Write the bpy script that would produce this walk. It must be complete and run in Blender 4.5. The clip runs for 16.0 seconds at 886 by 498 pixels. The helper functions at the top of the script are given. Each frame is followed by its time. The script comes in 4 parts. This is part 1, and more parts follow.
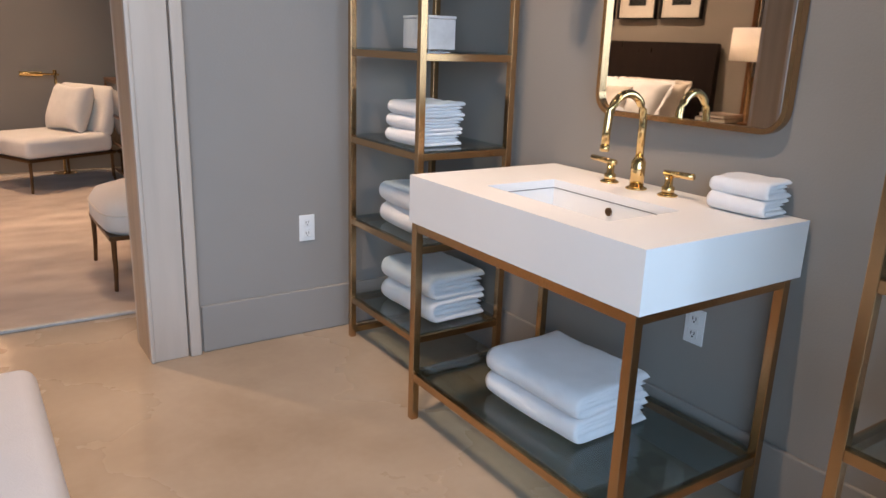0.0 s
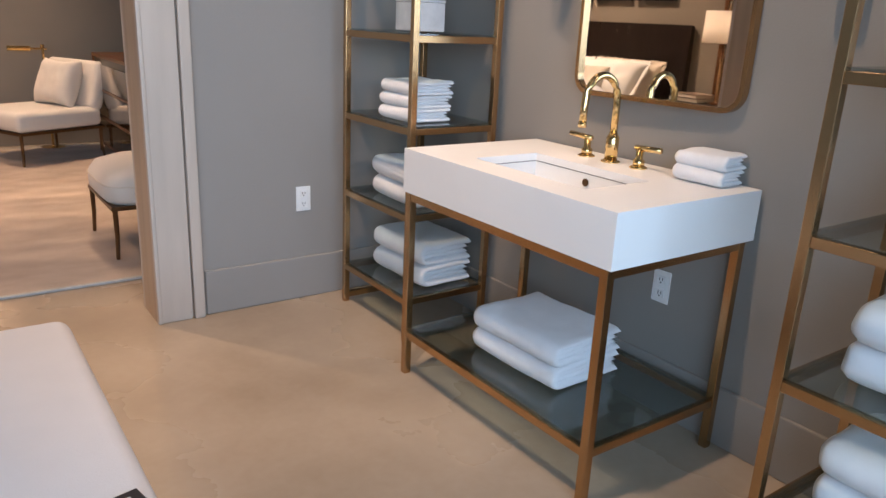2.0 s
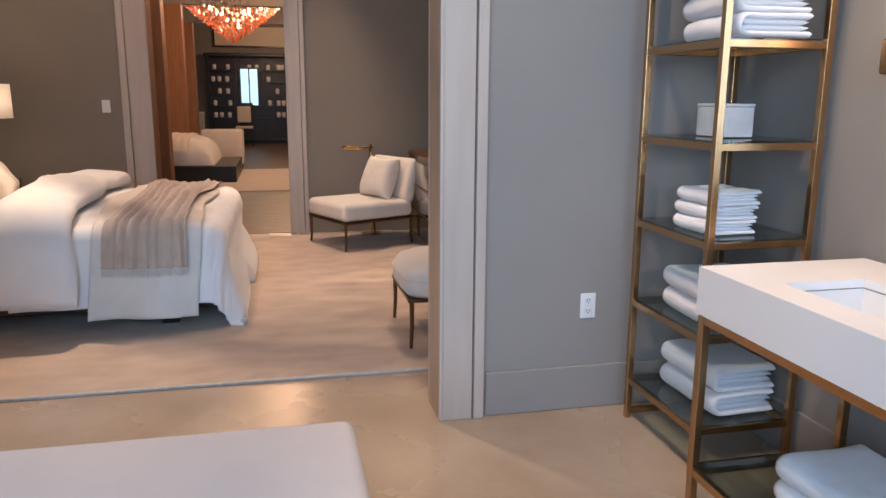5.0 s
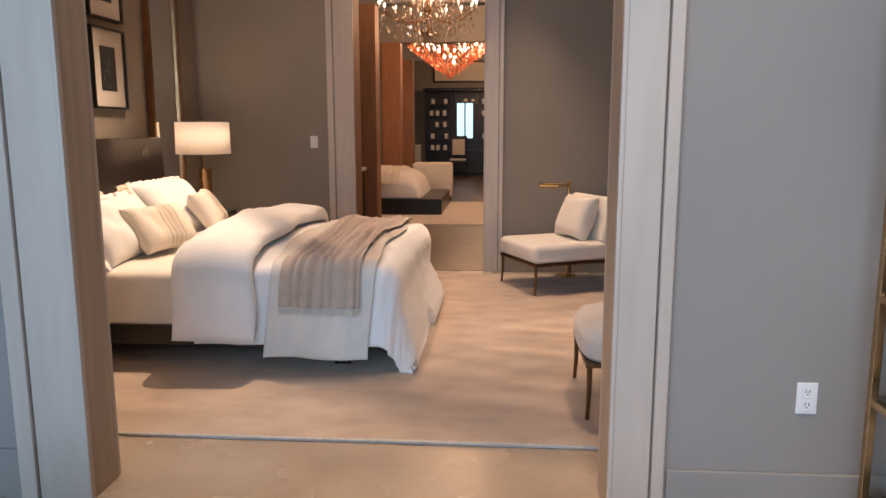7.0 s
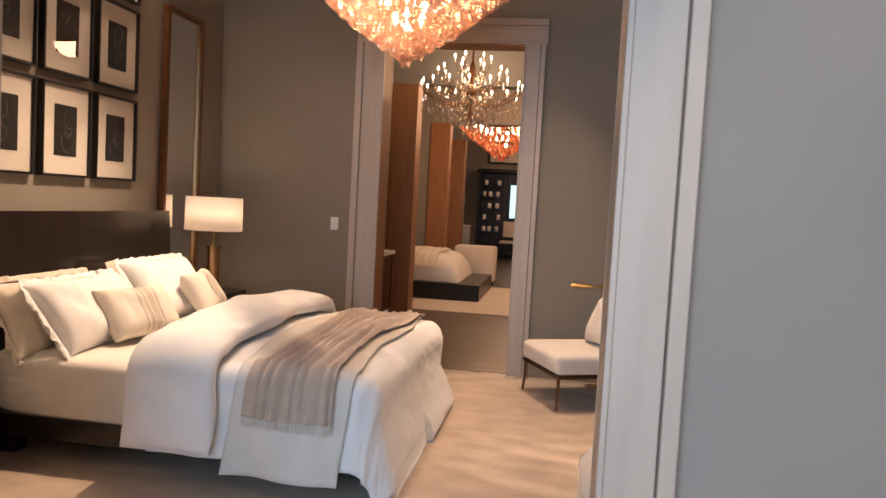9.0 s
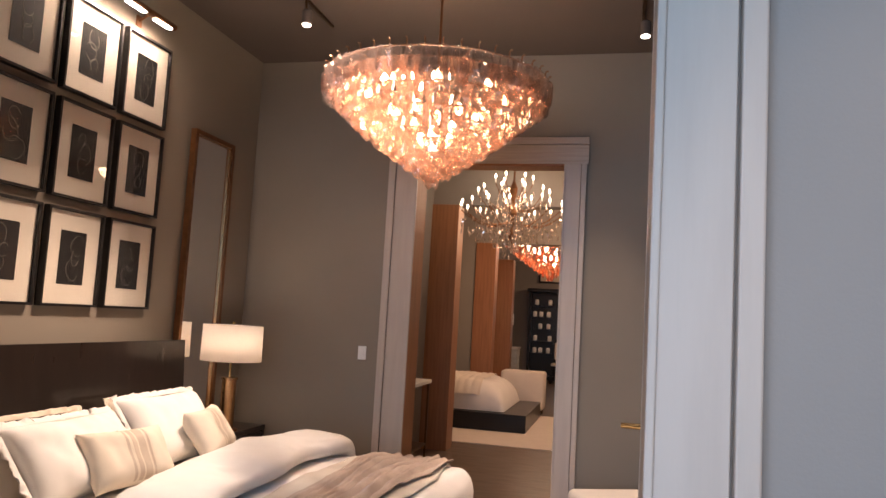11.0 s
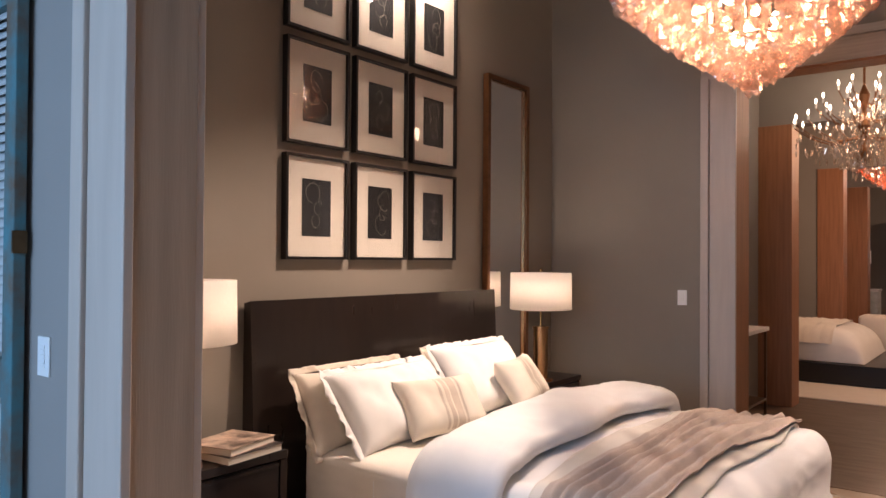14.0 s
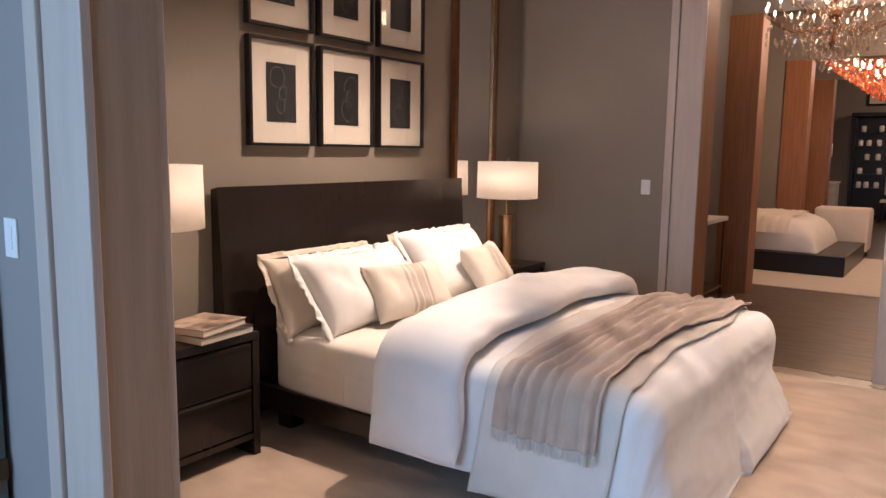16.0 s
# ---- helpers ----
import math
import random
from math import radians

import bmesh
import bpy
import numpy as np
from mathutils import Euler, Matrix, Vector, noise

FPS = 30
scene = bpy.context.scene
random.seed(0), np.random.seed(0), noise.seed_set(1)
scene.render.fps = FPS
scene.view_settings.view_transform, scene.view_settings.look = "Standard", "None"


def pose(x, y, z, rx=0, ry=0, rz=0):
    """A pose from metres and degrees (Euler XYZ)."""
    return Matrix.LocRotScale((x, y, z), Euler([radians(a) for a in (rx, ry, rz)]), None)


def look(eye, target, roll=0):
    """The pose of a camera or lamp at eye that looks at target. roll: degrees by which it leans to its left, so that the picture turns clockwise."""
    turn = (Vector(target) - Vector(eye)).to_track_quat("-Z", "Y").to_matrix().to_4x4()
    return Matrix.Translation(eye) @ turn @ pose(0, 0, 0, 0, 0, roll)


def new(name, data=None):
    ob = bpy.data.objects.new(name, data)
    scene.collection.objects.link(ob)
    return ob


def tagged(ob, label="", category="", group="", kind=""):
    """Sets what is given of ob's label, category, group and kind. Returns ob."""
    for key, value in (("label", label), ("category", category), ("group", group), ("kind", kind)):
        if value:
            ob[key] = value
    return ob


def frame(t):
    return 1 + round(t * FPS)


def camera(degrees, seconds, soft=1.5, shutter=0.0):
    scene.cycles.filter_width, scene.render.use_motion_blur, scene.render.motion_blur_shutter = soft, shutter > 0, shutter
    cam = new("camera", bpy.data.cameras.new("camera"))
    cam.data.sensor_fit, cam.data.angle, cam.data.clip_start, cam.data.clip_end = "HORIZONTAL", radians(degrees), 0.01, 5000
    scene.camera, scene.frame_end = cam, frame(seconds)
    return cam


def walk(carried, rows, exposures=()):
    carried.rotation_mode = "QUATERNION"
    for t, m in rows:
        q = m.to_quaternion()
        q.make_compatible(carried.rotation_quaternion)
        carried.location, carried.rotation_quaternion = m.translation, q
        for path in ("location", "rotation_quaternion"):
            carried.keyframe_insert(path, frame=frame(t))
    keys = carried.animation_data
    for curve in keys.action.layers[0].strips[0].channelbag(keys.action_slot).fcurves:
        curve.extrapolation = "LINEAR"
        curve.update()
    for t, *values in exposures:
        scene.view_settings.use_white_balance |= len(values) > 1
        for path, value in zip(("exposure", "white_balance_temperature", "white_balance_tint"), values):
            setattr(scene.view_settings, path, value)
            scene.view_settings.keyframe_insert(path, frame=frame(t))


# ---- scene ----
cam = camera(62.1, 16.0)
PATH = [
    (0, (0.336, 0.285, 1.29), (1.41, 1.882, 0.747), 2.0),
    (0.5, (0.313, 0.193, 1.28), (1.384, 1.778, 0.697), 2.1),
    (1, (0.282, 0.125, 1.281), (1.35, 1.696, 0.653), 2.1),
    (1.5, (0.222, 0.11, 1.294), (1.296, 1.673, 0.66), 2.3),
    (2, (0.168, 0.122, 1.312), (1.285, 1.67, 0.715), 2.7),
    (2.5, (0.137, 0.128, 1.313), (1.373, 1.616, 0.806), 3.7),
    (3, (0.118, 0.125, 1.331), (1.41, 1.597, 0.928), 4.0),
    (3.5, (0.123, 0.134, 1.332), (1.327, 1.685, 0.949), 3.5),
    (4, (0.155, 0.136, 1.398), (1.115, 1.844, 0.996), 2.2),
    (4.5, (0.193, 0.153, 1.393), (0.897, 1.983, 0.999), 1.2),
    (5, (0.25, 0.231, 1.398), (0.675, 2.144, 0.995), 0.3),
    (5.2, (0.26, 0.264, 1.41), (0.613, 2.19, 1.005), -0.1),
    (7.5, (0.559, 0.79, 1.438), (0.336, 2.757, 1.157), 0.8),
    (8, (0.625, 0.964, 1.464), (0.362, 2.933, 1.23), 1.8),
    (10.3, (0.849, 1.569, 1.65), (0.471, 3.531, 1.749), 3.3),
    (10.5, (0.834, 1.625, 1.658), (0.44, 3.581, 1.799), 3.2),
    (11, (0.84, 1.761, 1.651), (0.368, 3.696, 1.836), 3.3),
    (11.5, (0.871, 1.86, 1.685), (0.237, 3.744, 1.906), 3.7),
    (12, (0.867, 1.99, 1.613), (-0.006, 3.773, 1.856), 1.4),
    (12.5, (0.823, 2.071, 1.608), (-0.186, 3.785, 1.823), 0.5),
    (13, (0.774, 2.138, 1.592), (-0.324, 3.804, 1.722), 0.4),
    (13.5, (0.746, 2.18, 1.59), (-0.427, 3.798, 1.655), 0.5),
    (14, (0.749, 2.196, 1.591), (-0.483, 3.771, 1.619), 0.4),
    (14.5, (0.763, 2.204, 1.591), (-0.489, 3.763, 1.559), 0.5),
    (15, (0.796, 2.198, 1.588), (-0.458, 3.751, 1.456), 0.8),
    (15.5, (0.791, 2.188, 1.578), (-0.433, 3.757, 1.378), 0.7),
    (16, (0.785, 2.166, 1.57), (-0.367, 3.78, 1.305), 0.8),
]
walk(cam, [(t, look(eye, target, roll)) for t, eye, target, roll in PATH], exposures=[(0.0, -0.02, 7000, 18), (3.5, 0.0, 7050, 18), (5.0, -0.1, 6550, 18), (8.0, 0.0, 7100, 18), (10.5, -0.02, 6750, 18), (12.0, 0.03, 6100, 18), (16.0, 0.06, 6050, 18)])

# ---- world, lights, exposure ----
world = bpy.data.worlds.new("world")
scene.world = world
world.use_nodes = True
wn = world.node_tree
sky = wn.nodes.new("ShaderNodeTexSky")
sky.sky_type = 'NISHITA'
sky.sun_disc = False
sky.sun_elevation = radians(40)
sky.sun_rotation = radians(200)
wn.links.new(sky.outputs[0], wn.nodes["Background"].inputs[0])
wn.nodes["Background"].inputs[1].default_value = 0.1


def lamp(kind, name, m, energy, color, **kw):
    d = bpy.data.lights.new(name, kind)
    d.energy, d.color = energy, color
    for k, v in kw.items():
        if k == "size":
            d.shape = 'RECTANGLE'
            d.size, d.size_y = v
        elif k == "radius":
            d.shadow_soft_size = v
        elif k == "spot":
            d.spot_size, d.spot_blend = radians(v), 0.6
    ob = new(name, d)
    ob.matrix_world = m
    return ob


WARM = (1.0, 0.74, 0.5)
SOFT = (1.0, 0.77, 0.57)
DAY = (0.41, 0.685, 1.0)
# daylight through the shop window behind the walk
lamp('AREA', "window_daylight", look((-0.9, -2.25, 2.2), (-0.9, 4, 2.0)), 310, DAY, size=(5.2, 2.6))
# ceiling track spots
SPOTS = [((0.7, 1.5, 3.9), (1.75, 1.75, 0.8), 210, 58), ((0.9, 2.2, 3.9), (1.8, 2.8, 0.8), 150, 50), ((0.5, 2.0, 3.9), (1.0, 2.3, 0.0), 80, 60),
         ((-0.95, 6.1, 3.86), (-1.1, 5.2, 0.5), 560, 90), ((-1.5, 6.66, 3.74), (-1.9, 5.7, 0.6), 110, 46),
         ((0.955, 7.1, 3.74), (1.0, 6.5, 0.2), 150, 66),
         ((0.45, 7.5, 3.86), (1.0, 7.0, 0.3), 260, 56), ((1.3, 5.6, 3.86), (1.1, 4.4, 0.0), 190, 62)]
for eye, target, watts, cone in SPOTS:
    lamp('SPOT', "spot_beam", look(eye, target), watts, SOFT, radius=0.03, spot=cone)

# ---- materials ----


def mat(name, color, rough=0.5, metal=0.0, vary=0.12, scale=6.0, bump=0.0, bscale=80.0, stretch=(1, 1, 1), color2=None, detail=6, trans=0.0, sheen=0.0, ior=1.45, rvary=0.0, coat=0.0):
    m = bpy.data.materials.new(name)
    m.use_nodes = True
    nt = m.node_tree
    b = nt.nodes["Principled BSDF"]
    b.inputs["Roughness"].default_value = rough
    b.inputs["Metallic"].default_value = metal
    b.inputs["IOR"].default_value = ior
    b.inputs["Transmission Weight"].default_value = trans
    b.inputs["Sheen Weight"].default_value = sheen
    b.inputs["Coat Weight"].default_value = coat
    tc = nt.nodes.new("ShaderNodeTexCoord")
    mp = nt.nodes.new("ShaderNodeMapping")
    mp.inputs["Scale"].default_value = stretch
    nt.links.new(tc.outputs["Object"], mp.inputs[0])
    n1 = nt.nodes.new("ShaderNodeTexNoise")
    n1.inputs["Scale"].default_value = scale
    n1.inputs["Detail"].default_value = detail
    nt.links.new(mp.outputs[0], n1.inputs["Vector"])
    n2 = nt.nodes.new("ShaderNodeTexNoise")
    n2.inputs["Scale"].default_value = bscale
    n2.inputs["Detail"].default_value = 3
    nt.links.new(mp.outputs[0], n2.inputs["Vector"])
    mix = nt.nodes.new("ShaderNodeMix")
    mix.data_type = 'RGBA'
    c2 = color2 or tuple(c * (1 - vary) for c in color)
    mix.inputs[6].default_value = (*[min(1, c * (1 + vary * 0.5)) for c in color], 1)
    mix.inputs[7].default_value = (*c2, 1)
    ramp = nt.nodes.new("ShaderNodeValToRGB")
    ramp.color_ramp.elements[0].position, ramp.color_ramp.elements[1].position = 0.35, 0.68
    nt.links.new(n1.outputs[0], ramp.inputs[0])
    add = nt.nodes.new("ShaderNodeMath")
    add.operation = 'MULTIPLY_ADD'
    add.inputs[1].default_value = 0.25
    nt.links.new(n2.outputs[0], add.inputs[0])
    sub = nt.nodes.new("ShaderNodeMath")
    sub.operation = 'MULTIPLY'
    sub.inputs[1].default_value = 0.8
    nt.links.new(ramp.outputs[0], sub.inputs[0])
    nt.links.new(sub.outputs[0], add.inputs[2])
    nt.links.new(add.outputs[0], mix.inputs[0])
    nt.links.new(mix.outputs[2], b.inputs["Base Color"])
    if rvary:
        r = nt.nodes.new("ShaderNodeMapRange")
        r.inputs[3].default_value, r.inputs[4].default_value = rough - rvary, rough + rvary
        nt.links.new(n1.outputs[0], r.inputs[0])
        nt.links.new(r.outputs[0], b.inputs["Roughness"])
    if bump:
        bp = nt.nodes.new("ShaderNodeBump")
        bp.inputs["Strength"].default_value = bump
        bp.inputs["Distance"].default_value = 0.004
        nt.links.new(n2.outputs[0], bp.inputs["Height"])
        nt.links.new(bp.outputs[0], b.inputs["Normal"])
    return m


def glow(name, color, strength):
    m = bpy.data.materials.new(name)
    m.use_nodes = True
    b = m.node_tree.nodes["Principled BSDF"]
    b.inputs["Base Color"].default_value = (*color, 1)
    b.inputs["Emission Color"].default_value = (*color, 1)
    b.inputs["Emission Strength"].default_value = strength
    return m


M_WALL = mat("plaster_taupe", (0.275, 0.255, 0.235), 0.8, vary=0.05, scale=1.6, bump=0.15, bscale=140)
M_BEDWALL = mat("plaster_olive_taupe", (0.25, 0.212, 0.17), 0.8, vary=0.06, scale=1.4, bump=0.15, bscale=140)
M_ANTIQUE = mat("antiqued_mirror", (0.42, 0.36, 0.3), 0.08, 1.0, vary=0.15, scale=6, rvary=0.03)
M_CEIL = mat("ceiling_paint", (0.125, 0.1, 0.088), 0.9, vary=0.06, scale=1.5)
M_FLOOR = mat("polished_concrete", (0.4, 0.325, 0.25), 0.28, vary=0.25, scale=1.3, bump=0.02, bscale=30, detail=10, rvary=0.08, color2=(0.27, 0.205, 0.145))
M_OAK = mat("limed_oak", (0.5, 0.43, 0.37), 0.5, vary=0.06, scale=5, bump=0.06, bscale=60, stretch=(4, 4, 0.35), color2=(0.45, 0.385, 0.33))
M_OAK2 = mat("limed_oak_header", (0.5, 0.43, 0.37), 0.5, vary=0.2, scale=5, bump=0.3, bscale=40, stretch=(0.35, 6, 6), color2=(0.4, 0.33, 0.28))
# limed oak again, browner: the reveal's warm, dim light is in the colour
M_OAK_WARMLIT = mat("limed_oak_warmlit", (0.42, 0.31, 0.22), 0.5, vary=0.15, scale=4, bump=0.2, bscale=40, stretch=(6, 6, 0.35))
M_WOOD = mat("warm_oak", (0.34, 0.155, 0.075), 0.5, vary=0.2, scale=5, bump=0.2, bscale=40, stretch=(6, 6, 0.35))
M_DARK = mat("espresso_wood", (0.018, 0.0115, 0.009), 0.3, vary=0.25, scale=3, bump=0.06, bscale=60, stretch=(1, 6, 1), coat=0.18, rvary=0.07)
M_BRASS = mat("brushed_brass", (0.52, 0.31, 0.155), 0.26, 1.0, vary=0.06, scale=4, rvary=0.02)
M_GOLD = mat("polished_brass", (0.83, 0.58, 0.27), 0.1, 1.0, vary=0.06, scale=20)
M_BRONZE = mat("dark_bronze", (0.16, 0.095, 0.05), 0.38, 1.0, vary=0.2, scale=20)
M_FRAMEB = mat("bronze_frame", (0.22, 0.1, 0.045), 0.35, 0.8, vary=0.2, scale=20)
M_STONE = mat("white_composite_stone", (0.83, 0.82, 0.8), 0.38, vary=0.03, scale=3, bump=0.02)
M_CERAMIC = mat("white_ceramic", (0.8, 0.8, 0.79), 0.12, vary=0.02)
M_TOWEL = mat("terry_cotton", (0.87, 0.87, 0.88), 0.95, vary=0.05, scale=12, bump=0.9, bscale=420, sheen=0.4)
M_LINEN = mat("white_bed_linen", (0.8, 0.785, 0.765), 0.9, vary=0.05, scale=5, bump=0.25, bscale=300, sheen=0.3)
M_SHEET = mat("cream_cotton_sheet", (0.77, 0.71, 0.63), 0.9, vary=0.06, scale=5, bump=0.2, bscale=300, sheen=0.2)
M_SHAM = mat("sand_linen", (0.68, 0.6, 0.5), 0.92, vary=0.08, scale=6, bump=0.35, bscale=260)
M_THROW = mat("taupe_knit", (0.5, 0.395, 0.315), 0.95, vary=0.12, scale=12, bump=0.6, bscale=220, sheen=0.3)
M_BLANKET = mat("oatmeal_blanket", (0.68, 0.64, 0.58), 0.95, vary=0.06, scale=8, bump=0.4, bscale=260)
M_UPH = mat("ivory_upholstery", (0.72, 0.65, 0.57), 0.9, vary=0.05, scale=6, bump=0.3, bscale=350, sheen=0.2)
M_BENCH = mat("pale_bench_fabric", (0.72, 0.68, 0.66), 0.85, vary=0.04, scale=5, bump=0.25, bscale=350)
M_RUG = mat("wool_rug", (0.47, 0.365, 0.275), 0.95, vary=0.25, scale=3.5, bump=0.9, bscale=120, stretch=(1, 1.6, 1), color2=(0.38, 0.285, 0.21), sheen=0.2)
M_RUGEDGE = mat("rug_binding", (0.5, 0.49, 0.46), 0.95, vary=0.2, scale=30, bump=0.6)
M_PLASTIC = mat("white_plastic", (0.75, 0.75, 0.74), 0.4, vary=0.02)
M_BLACK = mat("black_lacquer", (0.012, 0.011, 0.011), 0.3, vary=0.2)
M_MATBOARD = mat("mat_board", (0.75, 0.68, 0.58), 0.85, vary=0.03, scale=4)
M_INK = mat("ink_print", (0.009, 0.0085, 0.0085), 0.7, vary=0.3, scale=12)
M_LINE = mat("chalk_line", (0.42, 0.38, 0.32), 0.8, vary=0.2)
M_PAPER = mat("book_paper", (0.72, 0.66, 0.56), 0.9, vary=0.1, scale=40, stretch=(1, 1, 20))
M_COVER = mat("book_jacket", (0.55, 0.4, 0.3), 0.3, vary=0.8, scale=14, color2=(0.03, 0.02, 0.018), coat=0.4)
M_COVER2 = mat("book_jacket_black", (0.03, 0.025, 0.025), 0.35, vary=0.3)
M_TEAL = mat("weathered_teal_paint", (0.05, 0.16, 0.19), 0.8, vary=0.5, scale=9, bump=0.6, bscale=50, color2=(0.13, 0.09, 0.06))
M_LOUVER = mat("chalky_white_paint", (0.5, 0.52, 0.52), 0.85, vary=0.25, scale=9, bump=0.4, bscale=60)
M_MARBLE = mat("marble_box", (0.72, 0.69, 0.68), 0.2, vary=0.3, scale=4, stretch=(1, 2, 1), color2=(0.5, 0.48, 0.48))
M_CHROME = mat("chrome", (0.75, 0.75, 0.75), 0.12, 1.0, vary=0.03)
M_MIRROR = mat("silvered_glass", (0.86, 0.86, 0.85), 0.015, 1.0, vary=0.0)
M_LUMBAR = mat("cream_woven_linen", (0.74, 0.67, 0.57), 0.92, vary=0.06, scale=9, bump=0.4, bscale=240)
M_HALL = mat("dark_stained_floor", (0.13, 0.09, 0.062), 0.4, vary=0.25, scale=3, bump=0.1, stretch=(1, 5, 1), rvary=0.06)
# flat grey for the shade in the gap between stone and basin
M_GAPSHADE = mat("gap_shade_grey", (0.16, 0.15, 0.14), 0.7)
M_STRIPE = mat("taupe_stripe", (0.56, 0.48, 0.395), 0.92, vary=0.1, scale=20, bump=0.3, bscale=300)
M_BULB = glow("lit_bulb", (1.0, 0.76, 0.5), 55)
M_BULB2 = glow("lit_candle_bulb", (1.0, 0.8, 0.55), 14)
M_SPOT = glow("lit_lens", (1.0, 0.88, 0.7), 30)
M_OPAL = glow("lit_opal_glass", (1.0, 0.9, 0.78), 5)


def shade_mat():
    m = mat("linen_shade", (0.85, 0.81, 0.76), 0.9, vary=0.05, scale=60, bump=0.3, bscale=300)
    nt = m.node_tree
    tr = nt.nodes.new("ShaderNodeBsdfTranslucent")
    tr.inputs[0].default_value = (0.95, 0.88, 0.8, 1)
    mx = nt.nodes.new("ShaderNodeMixShader")
    mx.inputs[0].default_value = 0.55
    nt.links.new(nt.nodes["Principled BSDF"].outputs[0], mx.inputs[1])
    nt.links.new(tr.outputs[0], mx.inputs[2])
    nt.links.new(mx.outputs[0], nt.nodes["Material Output"].inputs[0])
    return m


def glass(name, color, rough, share, spec=0.5):
    """Thin glass: mostly clear, with a sharp sheen."""
    m = bpy.data.materials.new(name)
    m.use_nodes = True
    nt = m.node_tree
    nt.nodes.remove(nt.nodes["Principled BSDF"])
    tr = nt.nodes.new("ShaderNodeBsdfTransparent")
    tr.inputs[0].default_value = (*color, 1)
    gl = nt.nodes.new("ShaderNodeBsdfGlossy")
    gl.inputs["Roughness"].default_value = rough
    mx = nt.nodes.new("ShaderNodeMixShader")
    fr = nt.nodes.new("ShaderNodeLayerWeight")
    pw = nt.nodes.new("ShaderNodeMath")
    pw.operation = 'POWER'
    pw.inputs[1].default_value = 4.0
    nt.links.new(fr.outputs["Facing"], pw.inputs[0])
    ad = nt.nodes.new("ShaderNodeMath")
    ad.operation = 'MULTIPLY_ADD'
    ad.inputs[1].default_value = 0.8
    ad.inputs[2].default_value = 0.04 + share
    nt.links.new(pw.outputs[0], ad.inputs[0])
    nt.links.new(ad.outputs[0], mx.inputs[0])
    nt.links.new(tr.outputs[0], mx.inputs[1])
    nt.links.new(gl.outputs[0], mx.inputs[2])
    nt.links.new(mx.outputs[0], nt.nodes["Material Output"].inputs[0])
    return m


M_SHADE = shade_mat()
M_GLASS = glass("shelf_glass", (0.72, 0.8, 0.8), 0.02, 0.04)
M_PANE = glass("picture_glass", (0.97, 0.97, 0.97), 0.02, 0.0)
M_CRYSTAL = glass("clear_crystal", (0.95, 0.92, 0.88), 0.04, 0.35)


def amber_mat(name, color, share, milky=0.14):
    m = glass(name, color, 0.06, share)
    nt = m.node_tree
    out = nt.nodes["Material Output"]
    src = out.inputs[0].links[0].from_socket
    tl = nt.nodes.new("ShaderNodeBsdfTranslucent")
    tl.inputs[0].default_value = (min(1, color[0] * 1.05), color[1] * 0.9, color[2] * 0.85, 1)
    mx = nt.nodes.new("ShaderNodeMixShader")
    mx.inputs[0].default_value = milky
    nt.links.new(src, mx.inputs[1])
    nt.links.new(tl.outputs[0], mx.inputs[2])
    nt.links.new(mx.outputs[0], out.inputs[0])
    return m


M_AMBER = amber_mat("amber_glass", (0.97, 0.78, 0.67), 0.34)
M_COPPER = amber_mat("copper_glass", (0.95, 0.5, 0.32), 0.3, 0.25)
M_CLEARDROP = amber_mat("lit_clear_crystal", (0.96, 0.92, 0.86), 0.34)
M_SMOKE = amber_mat("pale_smoke_glass", (0.93, 0.89, 0.88), 0.25, 0.03)

# ---- mesh helpers ----


def mesh_of(name, bm, material, smooth=False):
    bmesh.ops.recalc_face_normals(bm, faces=bm.faces)
    me = bpy.data.meshes.new(name)
    bm.to_mesh(me)
    bm.free()
    me.materials.append(material)
    if smooth:
        me.polygons.foreach_set("use_smooth", [True] * len(me.polygons))
    return me


def part(name, bm, material, parent=None, label="", smooth=False):
    ob = new(name, mesh_of(name, bm, material, smooth))
    if parent is not None:
        ob.parent = parent
    if label:
        tagged(ob, label)
    return ob


def share(name, me, parent, m):
    ob = new(name, me)
    ob.parent = parent
    ob.matrix_basis = m
    return ob


def thing(name, label, category, m=None, group=""):
    ob = new(name)
    ob.empty_display_size = 0.05
    if m is not None:
        ob.matrix_world = m
    return tagged(ob, label, category, group)


def box(lo, hi, bev=0.0, seg=2, bm=None):
    bm2 = bmesh.new()
    bmesh.ops.create_cube(bm2, size=1)
    c = [(a + b) / 2 for a, b in zip(lo, hi)]
    s = [abs(b - a) for a, b in zip(lo, hi)]
    for v in bm2.verts:
        v.co = Vector((c[0] + v.co.x * s[0], c[1] + v.co.y * s[1], c[2] + v.co.z * s[2]))
    if bev:
        bmesh.ops.bevel(bm2, geom=bm2.edges[:], offset=bev, segments=seg, affect='EDGES', profile=0.5)
    if bm is None:
        return bm2
    me = bpy.data.meshes.new("tmp")
    bm2.to_mesh(me)
    bm2.free()
    bm.from_mesh(me)
    bpy.data.meshes.remove(me)
    return bm


def rev(profile, n=32, at=(0, 0, 0)):
    """A turned shape from (radius, height) pairs."""
    bm = bmesh.new()
    rings = []
    for r, z in profile:
        rings.append([bm.verts.new((at[0] + r * math.cos(2 * math.pi * i / n), at[1] + r * math.sin(2 * math.pi * i / n), at[2] + z)) for i in range(n)])
    for a, b in zip(rings, rings[1:]):
        for i in range(n):
            bm.faces.new((a[i], a[(i + 1) % n], b[(i + 1) % n], b[i]))
    bm.faces.new(rings[0][::-1])
    bm.faces.new(rings[-1])
    return bm


